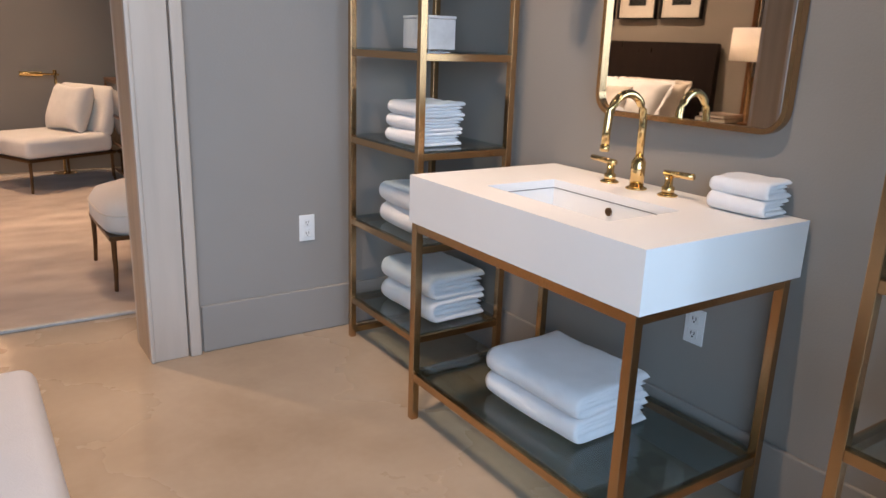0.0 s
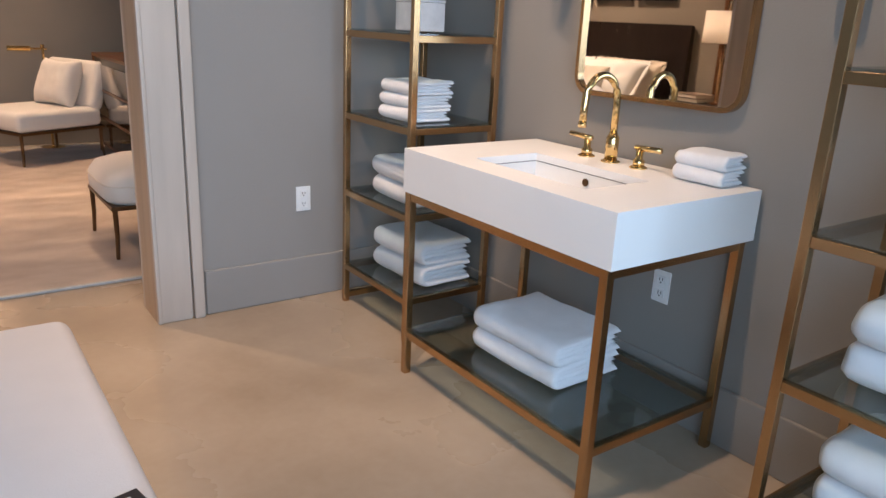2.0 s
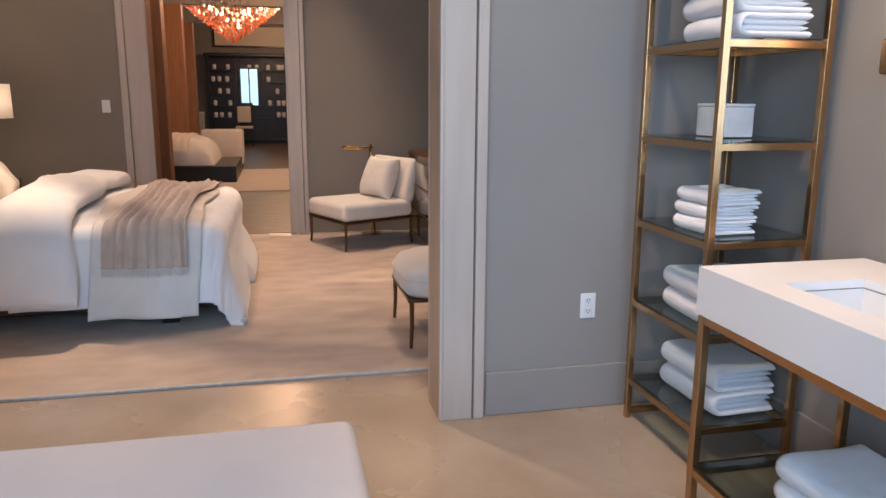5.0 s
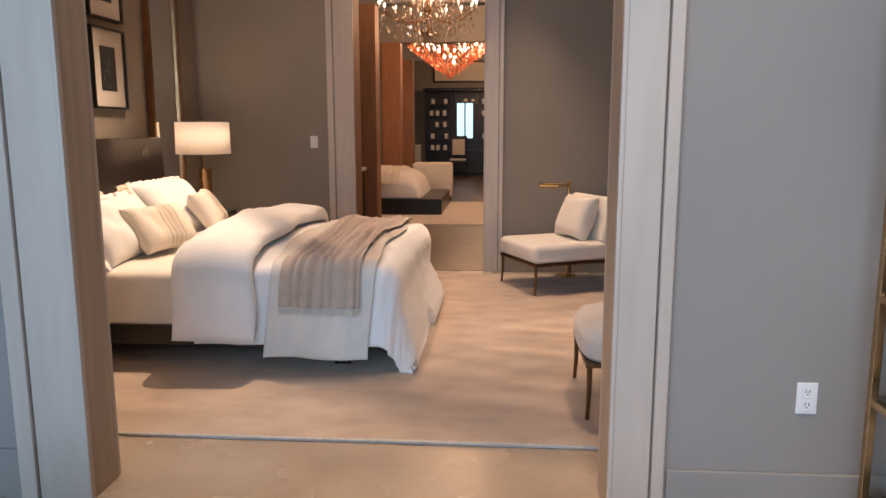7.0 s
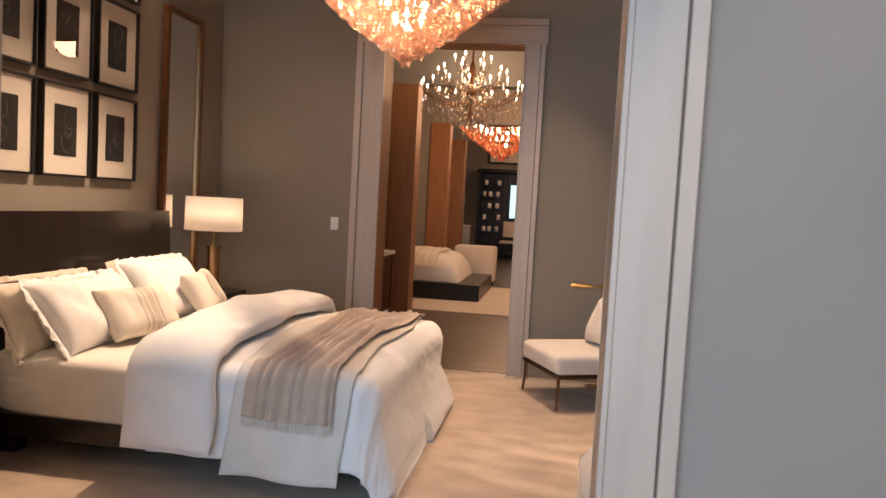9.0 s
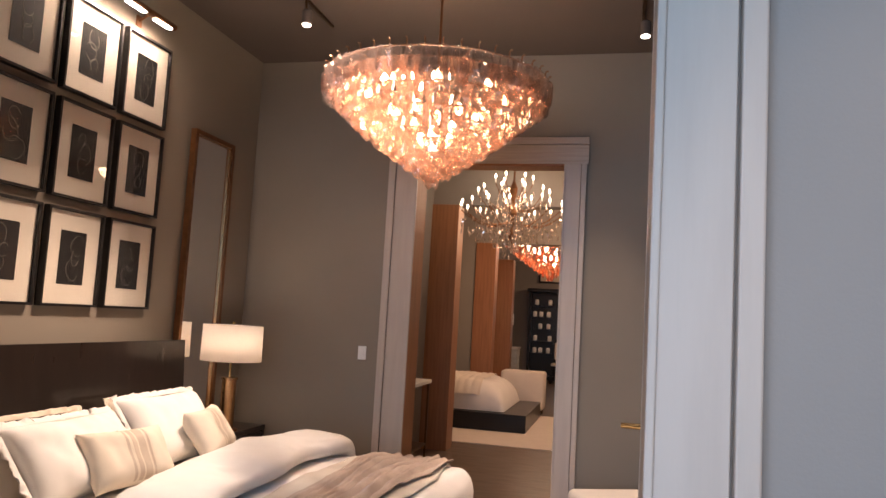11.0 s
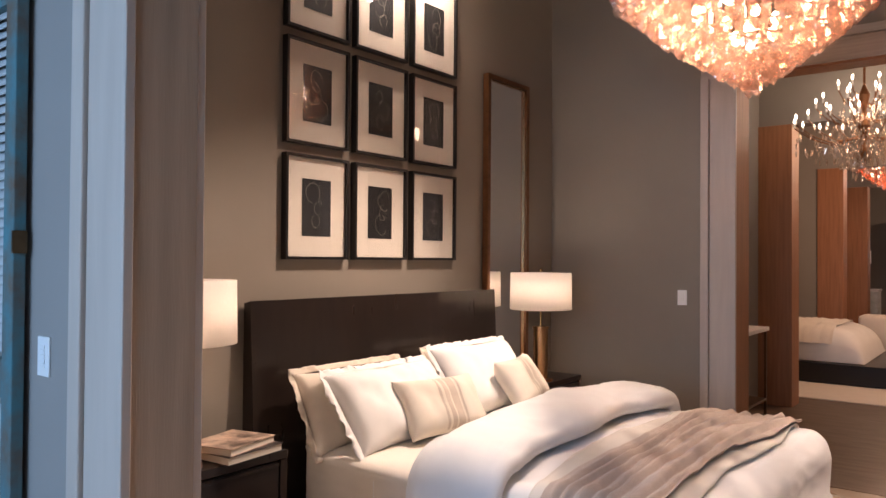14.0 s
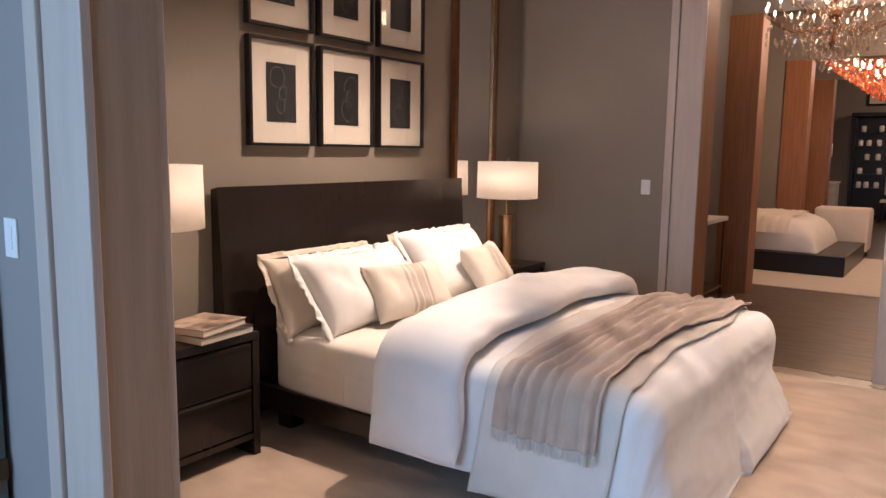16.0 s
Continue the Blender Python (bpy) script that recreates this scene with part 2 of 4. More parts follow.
def tube(points, r, n=12):
    """A round bar along points."""
    bm = bmesh.new()
    pts = [Vector(p) for p in points]
    rings = []
    for i, p in enumerate(pts):
        d = (pts[min(i + 1, len(pts) - 1)] - pts[max(i - 1, 0)]).normalized()
        up = Vector((0, 0, 1)) if abs(d.z) < 0.9 else Vector((0, 1, 0))
        a = d.cross(up).normalized()
        b = d.cross(a)
        rr = r[i] if isinstance(r, (list, tuple)) else r
        rings.append([bm.verts.new(p + rr * (a * math.cos(2 * math.pi * k / n) + b * math.sin(2 * math.pi * k / n))) for k in range(n)])
    for a, b in zip(rings, rings[1:]):
        for k in range(n):
            bm.faces.new((a[k], a[(k + 1) % n], b[(k + 1) % n], b[k]))
    bm.faces.new(rings[0][::-1])
    bm.faces.new(rings[-1])
    return bm


def sheet(fn, nu, nv, closed_u=False):
    """A grid of fn(u, v), u and v from 0 to 1."""
    bm = bmesh.new()
    g = [[bm.verts.new(fn(i / nu, j / nv)) for j in range(nv + 1)] for i in range(nu + (0 if closed_u else 1))]
    rows = len(g)
    for i in range(nu):
        for j in range(nv):
            bm.faces.new((g[i][j], g[(i + 1) % rows][j], g[(i + 1) % rows][j + 1], g[i][j + 1]))
    return bm


def structure(name, bm, material, label):
    return tagged(part(name, bm, material), label, "structure", kind="structure")


# ---- the large structure ----
H = 3.97
WX, HX = 2.2, -2.55           # vanity wall, bed-head wall
PY, PB = 3.21, 3.40           # partition, near and far face
FY, FB = 7.99, 8.20           # far bedroom wall
OL, OR, OH = -1.08, 0.905, 3.3
DL, DR, DH = -0.945, 0.345, 3.01
structure("floor", box((-5, -4.2, -0.12), (5, 27, 0)), M_FLOOR, "polished tan concrete floor")
structure("ceiling", box((-5, -4.2, H), (5, 27, H + 0.15)), M_CEIL, "dark taupe painted ceiling")
structure("wall_vanity", box((WX, -4.0, 0), (WX + 0.2, PB, H)), M_WALL, "matt grey taupe plaster wall behind the vanity")
wp = structure("wall_partition", box((OR, PY, 0), (WX, PB, H)), M_WALL, "grey plaster partition wall beside the opening")
structure("wall_partition_left", box((-4.6, PY, 0), (OL, PB, H)), M_WALL, "grey plaster partition wall with a light switch")
structure("wall_partition_head", box((OL, PY, OH), (OR, PB, H)), M_WALL, "grey plaster wall above the wide opening")
structure("wall_bed_head", box((HX - 0.2, PB, 0), (HX, FY, H)), M_BEDWALL, "taupe plaster wall behind the bed")
structure("wall_far_left", box((HX - 0.2, FY, 0), (DL - 0.02, FB, H)), M_BEDWALL, "taupe plaster wall with a switch")
structure("wall_far_right", box((DR + 0.02, FY, 0), (3.2, FB, H)), M_BEDWALL, "taupe plaster wall beside the doorway")
structure("wall_far_head", box((DL - 0.02, FY, DH), (DR + 0.02, FB, H)), M_BEDWALL, "taupe plaster wall above the doorway")
structure("wall_bed_side", box((3.0, PB, 0), (3.2, FY, H)), M_BEDWALL, "taupe plaster side wall")
# shop front behind the walk: a wall with a wide window
structure("wall_back_sill", box((-4.6, -2.6, 0), (WX, -2.4, 0.8)), M_WALL, "plain plaster wall under the window")
structure("wall_back_head", box((-4.6, -2.6, 3.6), (WX, -2.4, H)), M_WALL, "plain plaster wall over the window")
structure("wall_back_left", box((-4.6, -2.6, 0.8), (-3.6, -2.4, 3.6)), M_WALL, "plain plaster wall beside the window")
structure("wall_side", box((-4.8, -2.6, 0), (-4.6, PB, H)), M_WALL, "plain plaster side wall")


def casing(x_in, x_out, y_face, sgn, head, prefix, label):
    """One leg of a stepped oak door casing: flat board, groove and back band."""
    w = x_out - x_in
    xg = x_in + 0.74 * w
    t = thing(prefix, label, "door casing")
    a, b = sorted((x_in, xg))
    part("board", box((a, min(y_face, y_face + sgn * 0.022), 0), (b, max(y_face, y_face + sgn * 0.022), head), 0.003), M_OAK, t)
    d = 0.006 if w > 0 else -0.006
    a, b = sorted((xg + d, x_out))
    part("back_band", box((a, min(y_face, y_face + sgn * 0.036), 0), (b, max(y_face, y_face + sgn * 0.036), head), 0.005), M_OAK, t)
    a, b = sorted((x_in - d * 0.5, x_in + d * 2.4))
    part("bead", box((a, min(y_face, y_face + sgn * 0.03), 0), (b, max(y_face, y_face + sgn * 0.03), head), 0.004), M_OAK, t)
    t["kind"] = "structure"
    return t


def head_casing(x0, x1, y_face, sgn, z, prefix, label):
    t = thing(prefix, label, "door casing")
    y1, y2 = y_face + sgn * 0.022, y_face + sgn * 0.036
    part("board", box((x0, min(y_face, y1), z), (x1, max(y_face, y1), z + 0.16), 0.003), M_OAK2, t)
    part("back_band", box((x0 - 0.0, min(y_face, y2), z + 0.166), (x1, max(y_face, y2), z + 0.225), 0.005), M_OAK2, t)
    t["kind"] = "structure"


casing(OR - 0.01, OR + 0.187, PY, -1, OH, "opening_casing_1", "limed oak casing with a stepped edge")
casing(OL + 0.01, OL - 0.27, PY, -1, OH, "opening_casing_2", "limed oak casing with a stepped edge")
head_casing(OL - 0.27, OR + 0.2, PY, -1, OH, "opening_casing_head", "limed oak head casing")
casing(OR - 0.01, OR + 0.2, PB, 1, OH, "opening_casing_3", "limed oak casing on the bedroom side")
casing(OL - 0.004, OL - 0.22, PB, 1, OH, "opening_casing_4", "limed oak casing on the bedroom side")
structure("opening_jamb_1", box((OR - 0.012, PY - 0.001, 0), (OR - 0.001, PB, OH)), M_OAK_WARMLIT, "limed oak reveal of the opening, warm dim light put into its colour")
structure("opening_jamb_2", box((OL + 0.001, PY - 0.001, 0), (OL + 0.004, PB, OH)), M_OAK_WARMLIT, "limed oak reveal of the opening, warm dim light put into its colour")
casing(DL, DL - 0.265, FY, -1, DH, "door_casing_1", "limed oak casing of the far doorway")
casing(DR, DR + 0.188, FY, -1, DH, "door_casing_2", "limed oak casing of the far doorway")
head_casing(DL - 0.265, DR + 0.2, FY, -1, DH, "door_casing_head", "limed oak head casing of the far doorway")
structure("door_jamb_1", box((DL - 0.018, FY, 0), (DL, FB + 0.12, DH)), M_WOOD, "warm oak reveal of the doorway")
structure("door_jamb_2", box((DR, FY, 0), (DR + 0.018, FB + 0.12, DH)), M_WOOD, "warm oak reveal of the doorway")
structure("door_jamb_top", box((DL, FY + 0.002, DH - 0.018), (DR, FB, DH)), M_WOOD, "warm oak head of the doorway")


def skirting(name, lo, hi, paint=M_WALL):
    bm = box(lo, hi, 0.006)
    structure(name, bm, paint, "tall skirting board painted like the wall")


BH, BT = 0.205, 0.016
skirting("baseboard_1", (OR + 0.2, PY - BT, 0), (WX, PY, BH))
skirting("baseboard_2", (WX - BT, -2.4, 0), (WX, PY - BT, BH))
skirting("baseboard_3", (HX, PB, 0), (HX + BT, FY, BH), M_BEDWALL)
skirting("baseboard_4", (HX + BT, FY - BT, 0), (DL - 0.265, FY, BH), M_BEDWALL)
skirting("baseboard_5", (DR + 0.2, FY - BT, 0), (3.0, FY, BH), M_BEDWALL)
skirting("baseboard_6", (-4.6, PY - BT, 0), (OL - 0.27, PY, BH))

# bedroom rug
rug = thing("area_rug", "beige wool area rug with a pale bound edge", "rug")


def rug_top(u, v):
    x, y = -2.3 + 3.93 * u, 3.82 + 3.95 * v
    return (x, y, 0.012 + 0.002 * noise.noise((x * 3, y * 3, 0)))


part("surface", sheet(rug_top, 60, 60), M_RUG, rug)
part("backing", box((-2.3, 3.82, 0.0), (1.63, 7.77, 0.007)), M_RUG, rug)
for lo, hi in (((-2.315, 3.8, 0), (1.645, 3.825, 0.014)), ((-2.315, 7.765, 0), (1.645, 7.785, 0.014)), ((-2.315, 3.825, 0), (-2.29, 7.765, 0.014)), ((1.625, 3.825, 0), (1.645, 7.765, 0.014))):
    part("binding", box(lo, hi, 0.004), M_RUGEDGE, rug)

# ---- vanity area ----


def rounded_rect(w, h, r, n=8):
    pts = []
    for cx, cy, a0 in ((w / 2 - r, h / 2 - r, 0), (-w / 2 + r, h / 2 - r, 90), (-w / 2 + r, -h / 2 + r, 180), (w / 2 - r, -h / 2 + r, 270)):
        for i in range(n + 1):
            a = radians(a0 + 90 * i / n)
            pts.append((cx + r * math.cos(a), cy + r * math.sin(a)))
    return pts


def ring_frame(outer, inner, d0, d1, m):
    """A frame between two outlines, from depth d0 to d1 along z, placed by m."""
    bm = bmesh.new()
    n = len(outer)
    L = [[bm.verts.new(m @ Vector((x, y, d))) for x, y in pts] for pts, d in ((outer, d0), (outer, d1), (inner, d1), (inner, d0))]
    for k in range(4):
        a, b = L[k], L[(k + 1) % 4]
        for i in range(n):
            bm.faces.new((a[i], a[(i + 1) % n], b[(i + 1) % n], b[i]))
    return bm


def slab(pts, d0, d1, m):
    bm = bmesh.new()
    a = [bm.verts.new(m @ Vector((x, y, d0))) for x, y in pts]
    b = [bm.verts.new(m @ Vector((x, y, d1))) for x, y in pts]
    bm.faces.new(a[::-1])
    bm.faces.new(b)
    n = len(pts)
    for i in range(n):
        bm.faces.new((a[i], a[(i + 1) % n], b[(i + 1) % n], b[i]))
    return bm


VX0, VX1, VY0, VY1, VZ0, VZ1 = 1.56, 2.185, 1.315, 2.312, 0.714, 0.87


def vanity():
    t = thing("vanity", "white stone washbasin on a brass frame with glass shelf", "vanity")
    # top with a rectangular basin sunk in it
    bx0, bx1, by0, by1 = 1.68, 1.955, 1.545, 2.055
    bm = bmesh.new()
    for lo, hi in (((VX0, VY0, VZ0), (bx0, VY1, VZ1)), ((bx1, VY0, VZ0), (VX1, VY1, VZ1)), ((bx0, VY0, VZ0), (bx1, by0, VZ1)), ((bx0, by1, VZ0), (bx1, VY1, VZ1))):
        box(lo, hi, 0, bm=bm)
    bmesh.ops.remove_doubles(bm, verts=bm.verts, dist=0.0005)
    top = part("stone_top", bm, M_STONE, t, "thick white stone top")
    bm = bmesh.new()
    g = [[bm.verts.new((x, y, z)) for x, y, z in ((bx0 + i, by0 + i, zz), (bx1 - i, by0 + i, zz), (bx1 - i, by1 - i, zz), (bx0 + i, by1 - i, zz))] for i, zz in ((0.0015, VZ1 - 0.026), (0.006, VZ1 - 0.1), (0.03, VZ1 - 0.135), (0.09, VZ1 - 0.142))]
    for a, b in zip(g, g[1:]):
        for k in range(4):
            bm.faces.new((a[k], a[(k + 1) % 4], b[(k + 1) % 4], b[k]))
    bm.faces.new(g[-1])
    bas = part("basin", bm, M_CERAMIC, t, "undermounted white ceramic basin")
    part("overflow", rev([(0.013, 0), (0.013, 0.004), (0.008, 0.004), (0.007, 0.001)], 16), M_BRONZE, bas).matrix_basis = pose(bx1 - 0.006, 1.80, VZ1 - 0.055, 0, -90, 0)
    part("drain", rev([(0.03, 0), (0.03, 0.004), (0.022, 0.006)], 20, (1.82, 1.8, VZ1 - 0.141)), M_GOLD, bas)
    cx, cy = (bx0 + bx1) / 2, (by0 + by1) / 2
    wx, wy = bx1 - bx0, by1 - by0
    o = [(cx + a * (wx / 2 + 0.001), cy + b * (wy / 2 + 0.001)) for a, b in ((1, 1), (-1, 1), (-1, -1), (1, -1))]
    i = [(cx + a * (wx / 2 - 0.003), cy + b * (wy / 2 - 0.003)) for a, b in ((1, 1), (-1, 1), (-1, -1), (1, -1))]
    # thin dark ring drawn in place of the shadow gap
    part("joint", ring_frame(o, i, VZ1 - 0.0275, VZ1 - 0.0255, Matrix.Identity(4)), M_GAPSHADE, bas, "dark ring painted as the shadow gap above the basin")
    s = 0.028
    for x in (VX0 + 0.004, VX1 - s - 0.02):
        for y in (VY0 + 0.012, VY1 - s - 0.012):
            part("leg", box((x, y, 0), (x + s, y + s, VZ0 - 0.001), 0.002), M_BRASS, t)
    xa, xb, ya, yb = VX0 + 0.004, VX1 - 0.02, VY0 + 0.012, VY1 - 0.012
    for z in (VZ0 - 0.03, 0.15):
        part("rail", box((xa + 0.002, ya + s, z), (xa + s - 0.002, yb - s, z + 0.028), 0.002), M_BRASS, t)
        part("rail", box((xb - s + 0.002, ya + s, z), (xb - 0.002, yb - s, z + 0.028), 0.002), M_BRASS, t)
        part("rail", box((xa + s, ya + 0.002, z), (xb - s, ya + s - 0.002, z + 0.028), 0.002), M_BRASS, t)
        part("rail", box((xa + s, yb - s + 0.002, z), (xb - s, yb - 0.002, z + 0.028), 0.002), M_BRASS, t)
    part("glass_shelf", box((xa + 0.01, ya + 0.01, 0.179), (xb - 0.01, yb - 0.01, 0.187), 0.001), M_GLASS, t, "tinted glass shelf")


vanity()


def faucet():
    t = thing("faucet", "polished brass gooseneck faucet on the vanity", "faucet", pose(2.085, 1.825, VZ1))
    part("flange", rev([(0.033, 0), (0.033, 0.004), (0.024, 0.008)], 28), M_GOLD, t, smooth=True)
    part("body", rev([(0.022, 0.006), (0.022, 0.085), (0.018, 0.09), (0.0145, 0.1)], 28), M_GOLD, t, smooth=True)
    pts = [(0, 0, 0.095), (0, 0, 0.2)]
    for i in range(15):
        a = math.pi * i / 14
        pts.append((-0.075 + 0.075 * math.cos(a), 0, 0.205 + 0.085 * math.sin(a)))
    pts += [(-0.152, 0, 0.18), (-0.153, 0, 0.135)]
    part("spout", tube(pts, 0.0125, 16), M_GOLD, t, smooth=True)
    part("aerator", rev([(0.0145, 0.125), (0.0145, 0.142)], 20, (-0.153, 0, 0)), M_GOLD, t, smooth=True)
    for y in (0.118, -0.118):
        h = thing("tap_handle", "polished brass lever tap on the vanity", "tap", pose(2.09, 1.825 + y, VZ1), "basin taps")
        part("flange", rev([(0.03, 0), (0.03, 0.004), (0.022, 0.008)], 24), M_GOLD, h, smooth=True)
        part("stem", rev([(0.019, 0.006), (0.019, 0.026), (0.012, 0.032), (0.012, 0.062)], 24), M_GOLD, h, smooth=True)
        sg = 1 if y > 0 else -1
        part("lever", tube([(0.0, -sg * 0.018, 0.066), (0.0, sg * 0.085, 0.07)], 0.0095, 14), M_GOLD, h, smooth=True)


faucet()


def folded_towel(name, label, w, d, layers, th, m, group="folded towels"):
    """A stack of towels, each folded round its own inner layers, with the round fold towards -x."""
    t = thing(name, label, "towel", m, group)
    z = 0.0
    for k in range(layers):
        seed = random.random() * 50
        tk = th * 0.3
        back, slip = random.uniform(-0.006, 0.006), random.uniform(-0.007, 0.007)

        def place(x, y, zz, z0=z, seed=seed, back=back, slip=slip):
            sag = 0.006 * noise.noise((x * 7 + seed, y * 7, 2)) + 0.0035 * noise.noise((x * 22, y * 22 + seed, 4))
            up = min(1.0, max(0.0, zz / th))
            return (x + back + 0.005 * noise.noise((seed, y * 9, zz * 12)), y + slip + 0.004 * noise.noise((x * 9, seed, zz * 25)), z0 + max(0.0, zz + sag * up))

        def wrap(u, v, tk=tk):
            # C-shaped outer layer: along the top, round the front, back along the bottom
            n = v * 2 - 1
            e = max(0.0, 1 - abs(n) ** 9) ** 0.5
            a = u * 2
            r = th / 2 - tk / 2
            straight = d - th / 2
            if a < 0.8:
                px, pz, nx, nz = d / 2 - straight * a / 0.8, th / 2 + r, 0.0, 1.0
            elif a > 1.2:
                px, pz, nx, nz = -d / 2 + th / 2 + straight * (a - 1.2) / 0.8, th / 2 - r, 0.0, -1.0
            else:
                q = math.pi * (a - 0.8) / 0.4
                nx, nz = -math.sin(q), math.cos(q)
                px, pz = -d / 2 + th / 2 + r * nx, th / 2 + r * nz
            return px, n * w / 2, pz, nx, nz, e

        def outer(u, v, tk=tk):
            px, y, pz, nx, nz, e = wrap(u, v)
            return place(px + nx * tk / 2 * e, y, pz + nz * tk / 2 * e)

        def inner(u, v, tk=tk):
            px, y, pz, nx, nz, e = wrap(u, v)
            return place(px - nx * tk / 2 * e, y, pz - nz * tk / 2 * e)
        bm = sheet(outer, 44, 28)
        for fn, nu, nv in ((inner, 44, 28),):
            b2 = sheet(fn, nu, nv)
            me = bpy.data.meshes.new("tmp")
            b2.to_mesh(me)
            b2.free()
            bm.from_mesh(me)
            bpy.data.meshes.remove(me)
        for j in range(2):
            zc, hh = th * (0.39 + 0.22 * j), th * 0.125

            def layer(u, v, zc=zc, hh=hh, j=j):
                a = 2 * math.pi * u
                c, sn = math.cos(a), math.sin(a)
                n = v * 2 - 1
                e = max(0.0, 1 - abs(n) ** 12) ** 0.5
                return place(math.copysign(abs(c) ** 0.25, c) * (d / 2 - 0.012) + 0.006, n * (w / 2 - 0.009 + 0.002 * j), zc + sn * hh * e)
            b2 = sheet(layer, 24, 20, True)
            me = bpy.data.meshes.new("tmp")
            b2.to_mesh(me)
            b2.free()
            bm.from_mesh(me)
            bpy.data.meshes.remove(me)
        bmesh.ops.remove_doubles(bm, verts=bm.verts, dist=0.0004)
        part("fold", bm, M_TOWEL, t, smooth=True)
        z += th * 0.97
    return t


folded_towel("bath_towel_stack", "large folded white terry bath towels on the glass shelf", 0.42, 0.31, 2, 0.082, pose(1.835, 1.818, 0.189, 0, 0, 2))
folded_towel("hand_towel_stack", "small folded white hand towels on the vanity top", 0.175, 0.12, 2, 0.046, pose(2.115, 1.462, VZ1 + 0.002, 0, 0, 3))

# mirror over the vanity
TOWALL = Matrix(((0, 0, -1, WX), (1, 0, 0, 0), (0, 1, 0, 0), (0, 0, 0, 1)))   # x along the wall, y up, depth off the wall


def wall_mirror():
    t = thing("wall_mirror", "brass framed mirror with rounded corners above the vanity", "mirror")
    m = TOWALL @ Matrix.Translation((1.756, 1.63, 0.013)) @ pose(0, 0, 0, 0, -2, 0)
    o, i = rounded_rect(0.675, 1.11, 0.07), rounded_rect(0.645, 1.08, 0.056)
    part("frame", ring_frame(o, i, 0.002, 0.032, m), M_BRASS, t)
    part("glass", slab(rounded_rect(0.646, 1.081, 0.056), 0.003, 0.016, m), M_MIRROR, t, "silvered mirror glass")


wall_mirror()


def sconce(y):
    t = thing("wall_sconce", "brass wall sconce with a lit opal glass tube", "wall lamp", group="vanity sconces")
    part("back_plate", box((WX - 0.018, y - 0.047, 1.46), (WX - 0.001, y + 0.047, 1.98), 0.004), M_BRASS, t)
    part("holder", box((WX - 0.112, y - 0.04, 1.475), (WX - 0.018, y + 0.04, 1.585), 0.012, 3), M_BRASS, t)
    part("glass_tube", rev([(0.03, 1.586), (0.036, 1.592), (0.036, 1.95), (0.03, 1.956)], 28, (WX - 0.066, y, 0)), M_OPAL, t, "lit opal glass tube", True)


for yy in (2.212, 1.18):
    sconce(yy)


def outlet(name, m, label):
    t = thing(name, label, "outlet", m, "wall outlets")
    part("plate", box((-0.036, -0.006, -0.058), (0.036, 0, 0.058), 0.003), M_PLASTIC, t)
    for z in (-0.024, 0.024):
        f = part("socket", box((-0.017, -0.0085, z - 0.016), (0.017, -0.006, z + 0.016), 0.004), M_PLASTIC, t)
        for x in (-0.006, 0.006):
            part("slot", box((x - 0.0015, -0.0092, z - 0.002), (x + 0.0015, -0.0083, z + 0.008)), M_BLACK, f)
        part("slot", box((-0.0025, -0.0092, z - 0.011), (0.0025, -0.0083, z - 0.006)), M_BLACK, f)


outlet("wall_outlet", pose(1.58, PY, 0.485), "white duplex outlet on the grey partition")
outlet("wall_outlet", pose(WX, 1.63, 0.46, 0, 0, -90), "white duplex outlet under the vanity")


def switch(name, m, label, buttons):
    t = thing(name, label, "light switch", m)
    part("plate", box((-0.038, -0.007, -0.06), (0.038, 0, 0.06), 0.003), M_PLASTIC, t)
    n = buttons
    for k in range(n):
        z = 0.036 - 0.072 * (k + 0.5) / n
        part("button", box((-0.014, -0.010, z - 0.03 / n), (0.014, -0.007, z + 0.03 / n), 0.001), M_PLASTIC, t)


switch("light_switch", pose(-1.565, PY, 1.29), "white keypad switch on the grey wall", 5)
switch("light_switch", pose(-1.36, FY, 1.30), "white rocker switch on the taupe wall", 1)


def etagere(y0, label):
    """Open brass shelving tower with six glass shelves."""
    t = thing("shelf_tower", label, "shelf", group="brass shelf towers")
    x0, x1, y1, s, top = 1.715, 2.14, y0 + 0.56, 0.026, 2.3
    for x in (x0, x1 - s):
        for y in (y0, y1 - s):
            part("post", box((x, y, 0), (x + s, y + s, top), 0.002), M_BRASS, t)
    for z in (0.165, 0.522, 0.872, 1.222, 1.57, 1.92, top - 0.026):
        part("rail", box((x0 + 0.001, y0 + s, z), (x0 + s - 0.001, y1 - s, z + 0.026), 0.0015), M_BRASS, t)
        part("rail", box((x1 - s + 0.001, y0 + s, z), (x1 - 0.001, y1 - s, z + 0.026), 0.0015), M_BRASS, t)
        part("rail", box((x0 + s, y0 + 0.001, z), (x1 - s, y0 + s - 0.001, z + 0.026), 0.0015), M_BRASS, t)
        part("rail", box((x0 + s, y1 - s + 0.001, z), (x1 - s, y1 - 0.001, z + 0.026), 0.0015), M_BRASS, t)
        if z < 2.2:
            part("glass_shelf", box((x0 + 0.012, y0 + 0.012, z + 0.0265), (x1 - 0.012, y1 - 0.012, z + 0.0335)), M_GLASS, t)
    part("foot_rail", box((x0 + s, y1 - s + 0.002, 0.02), (x1 - s, y1 - 0.002, 0.045)), M_BRASS, t)
    part("foot_rail", box((x0 + s, y0 + 0.002, 0.02), (x1 - s, y0 + s - 0.002, 0.045)), M_BRASS, t)
    return t


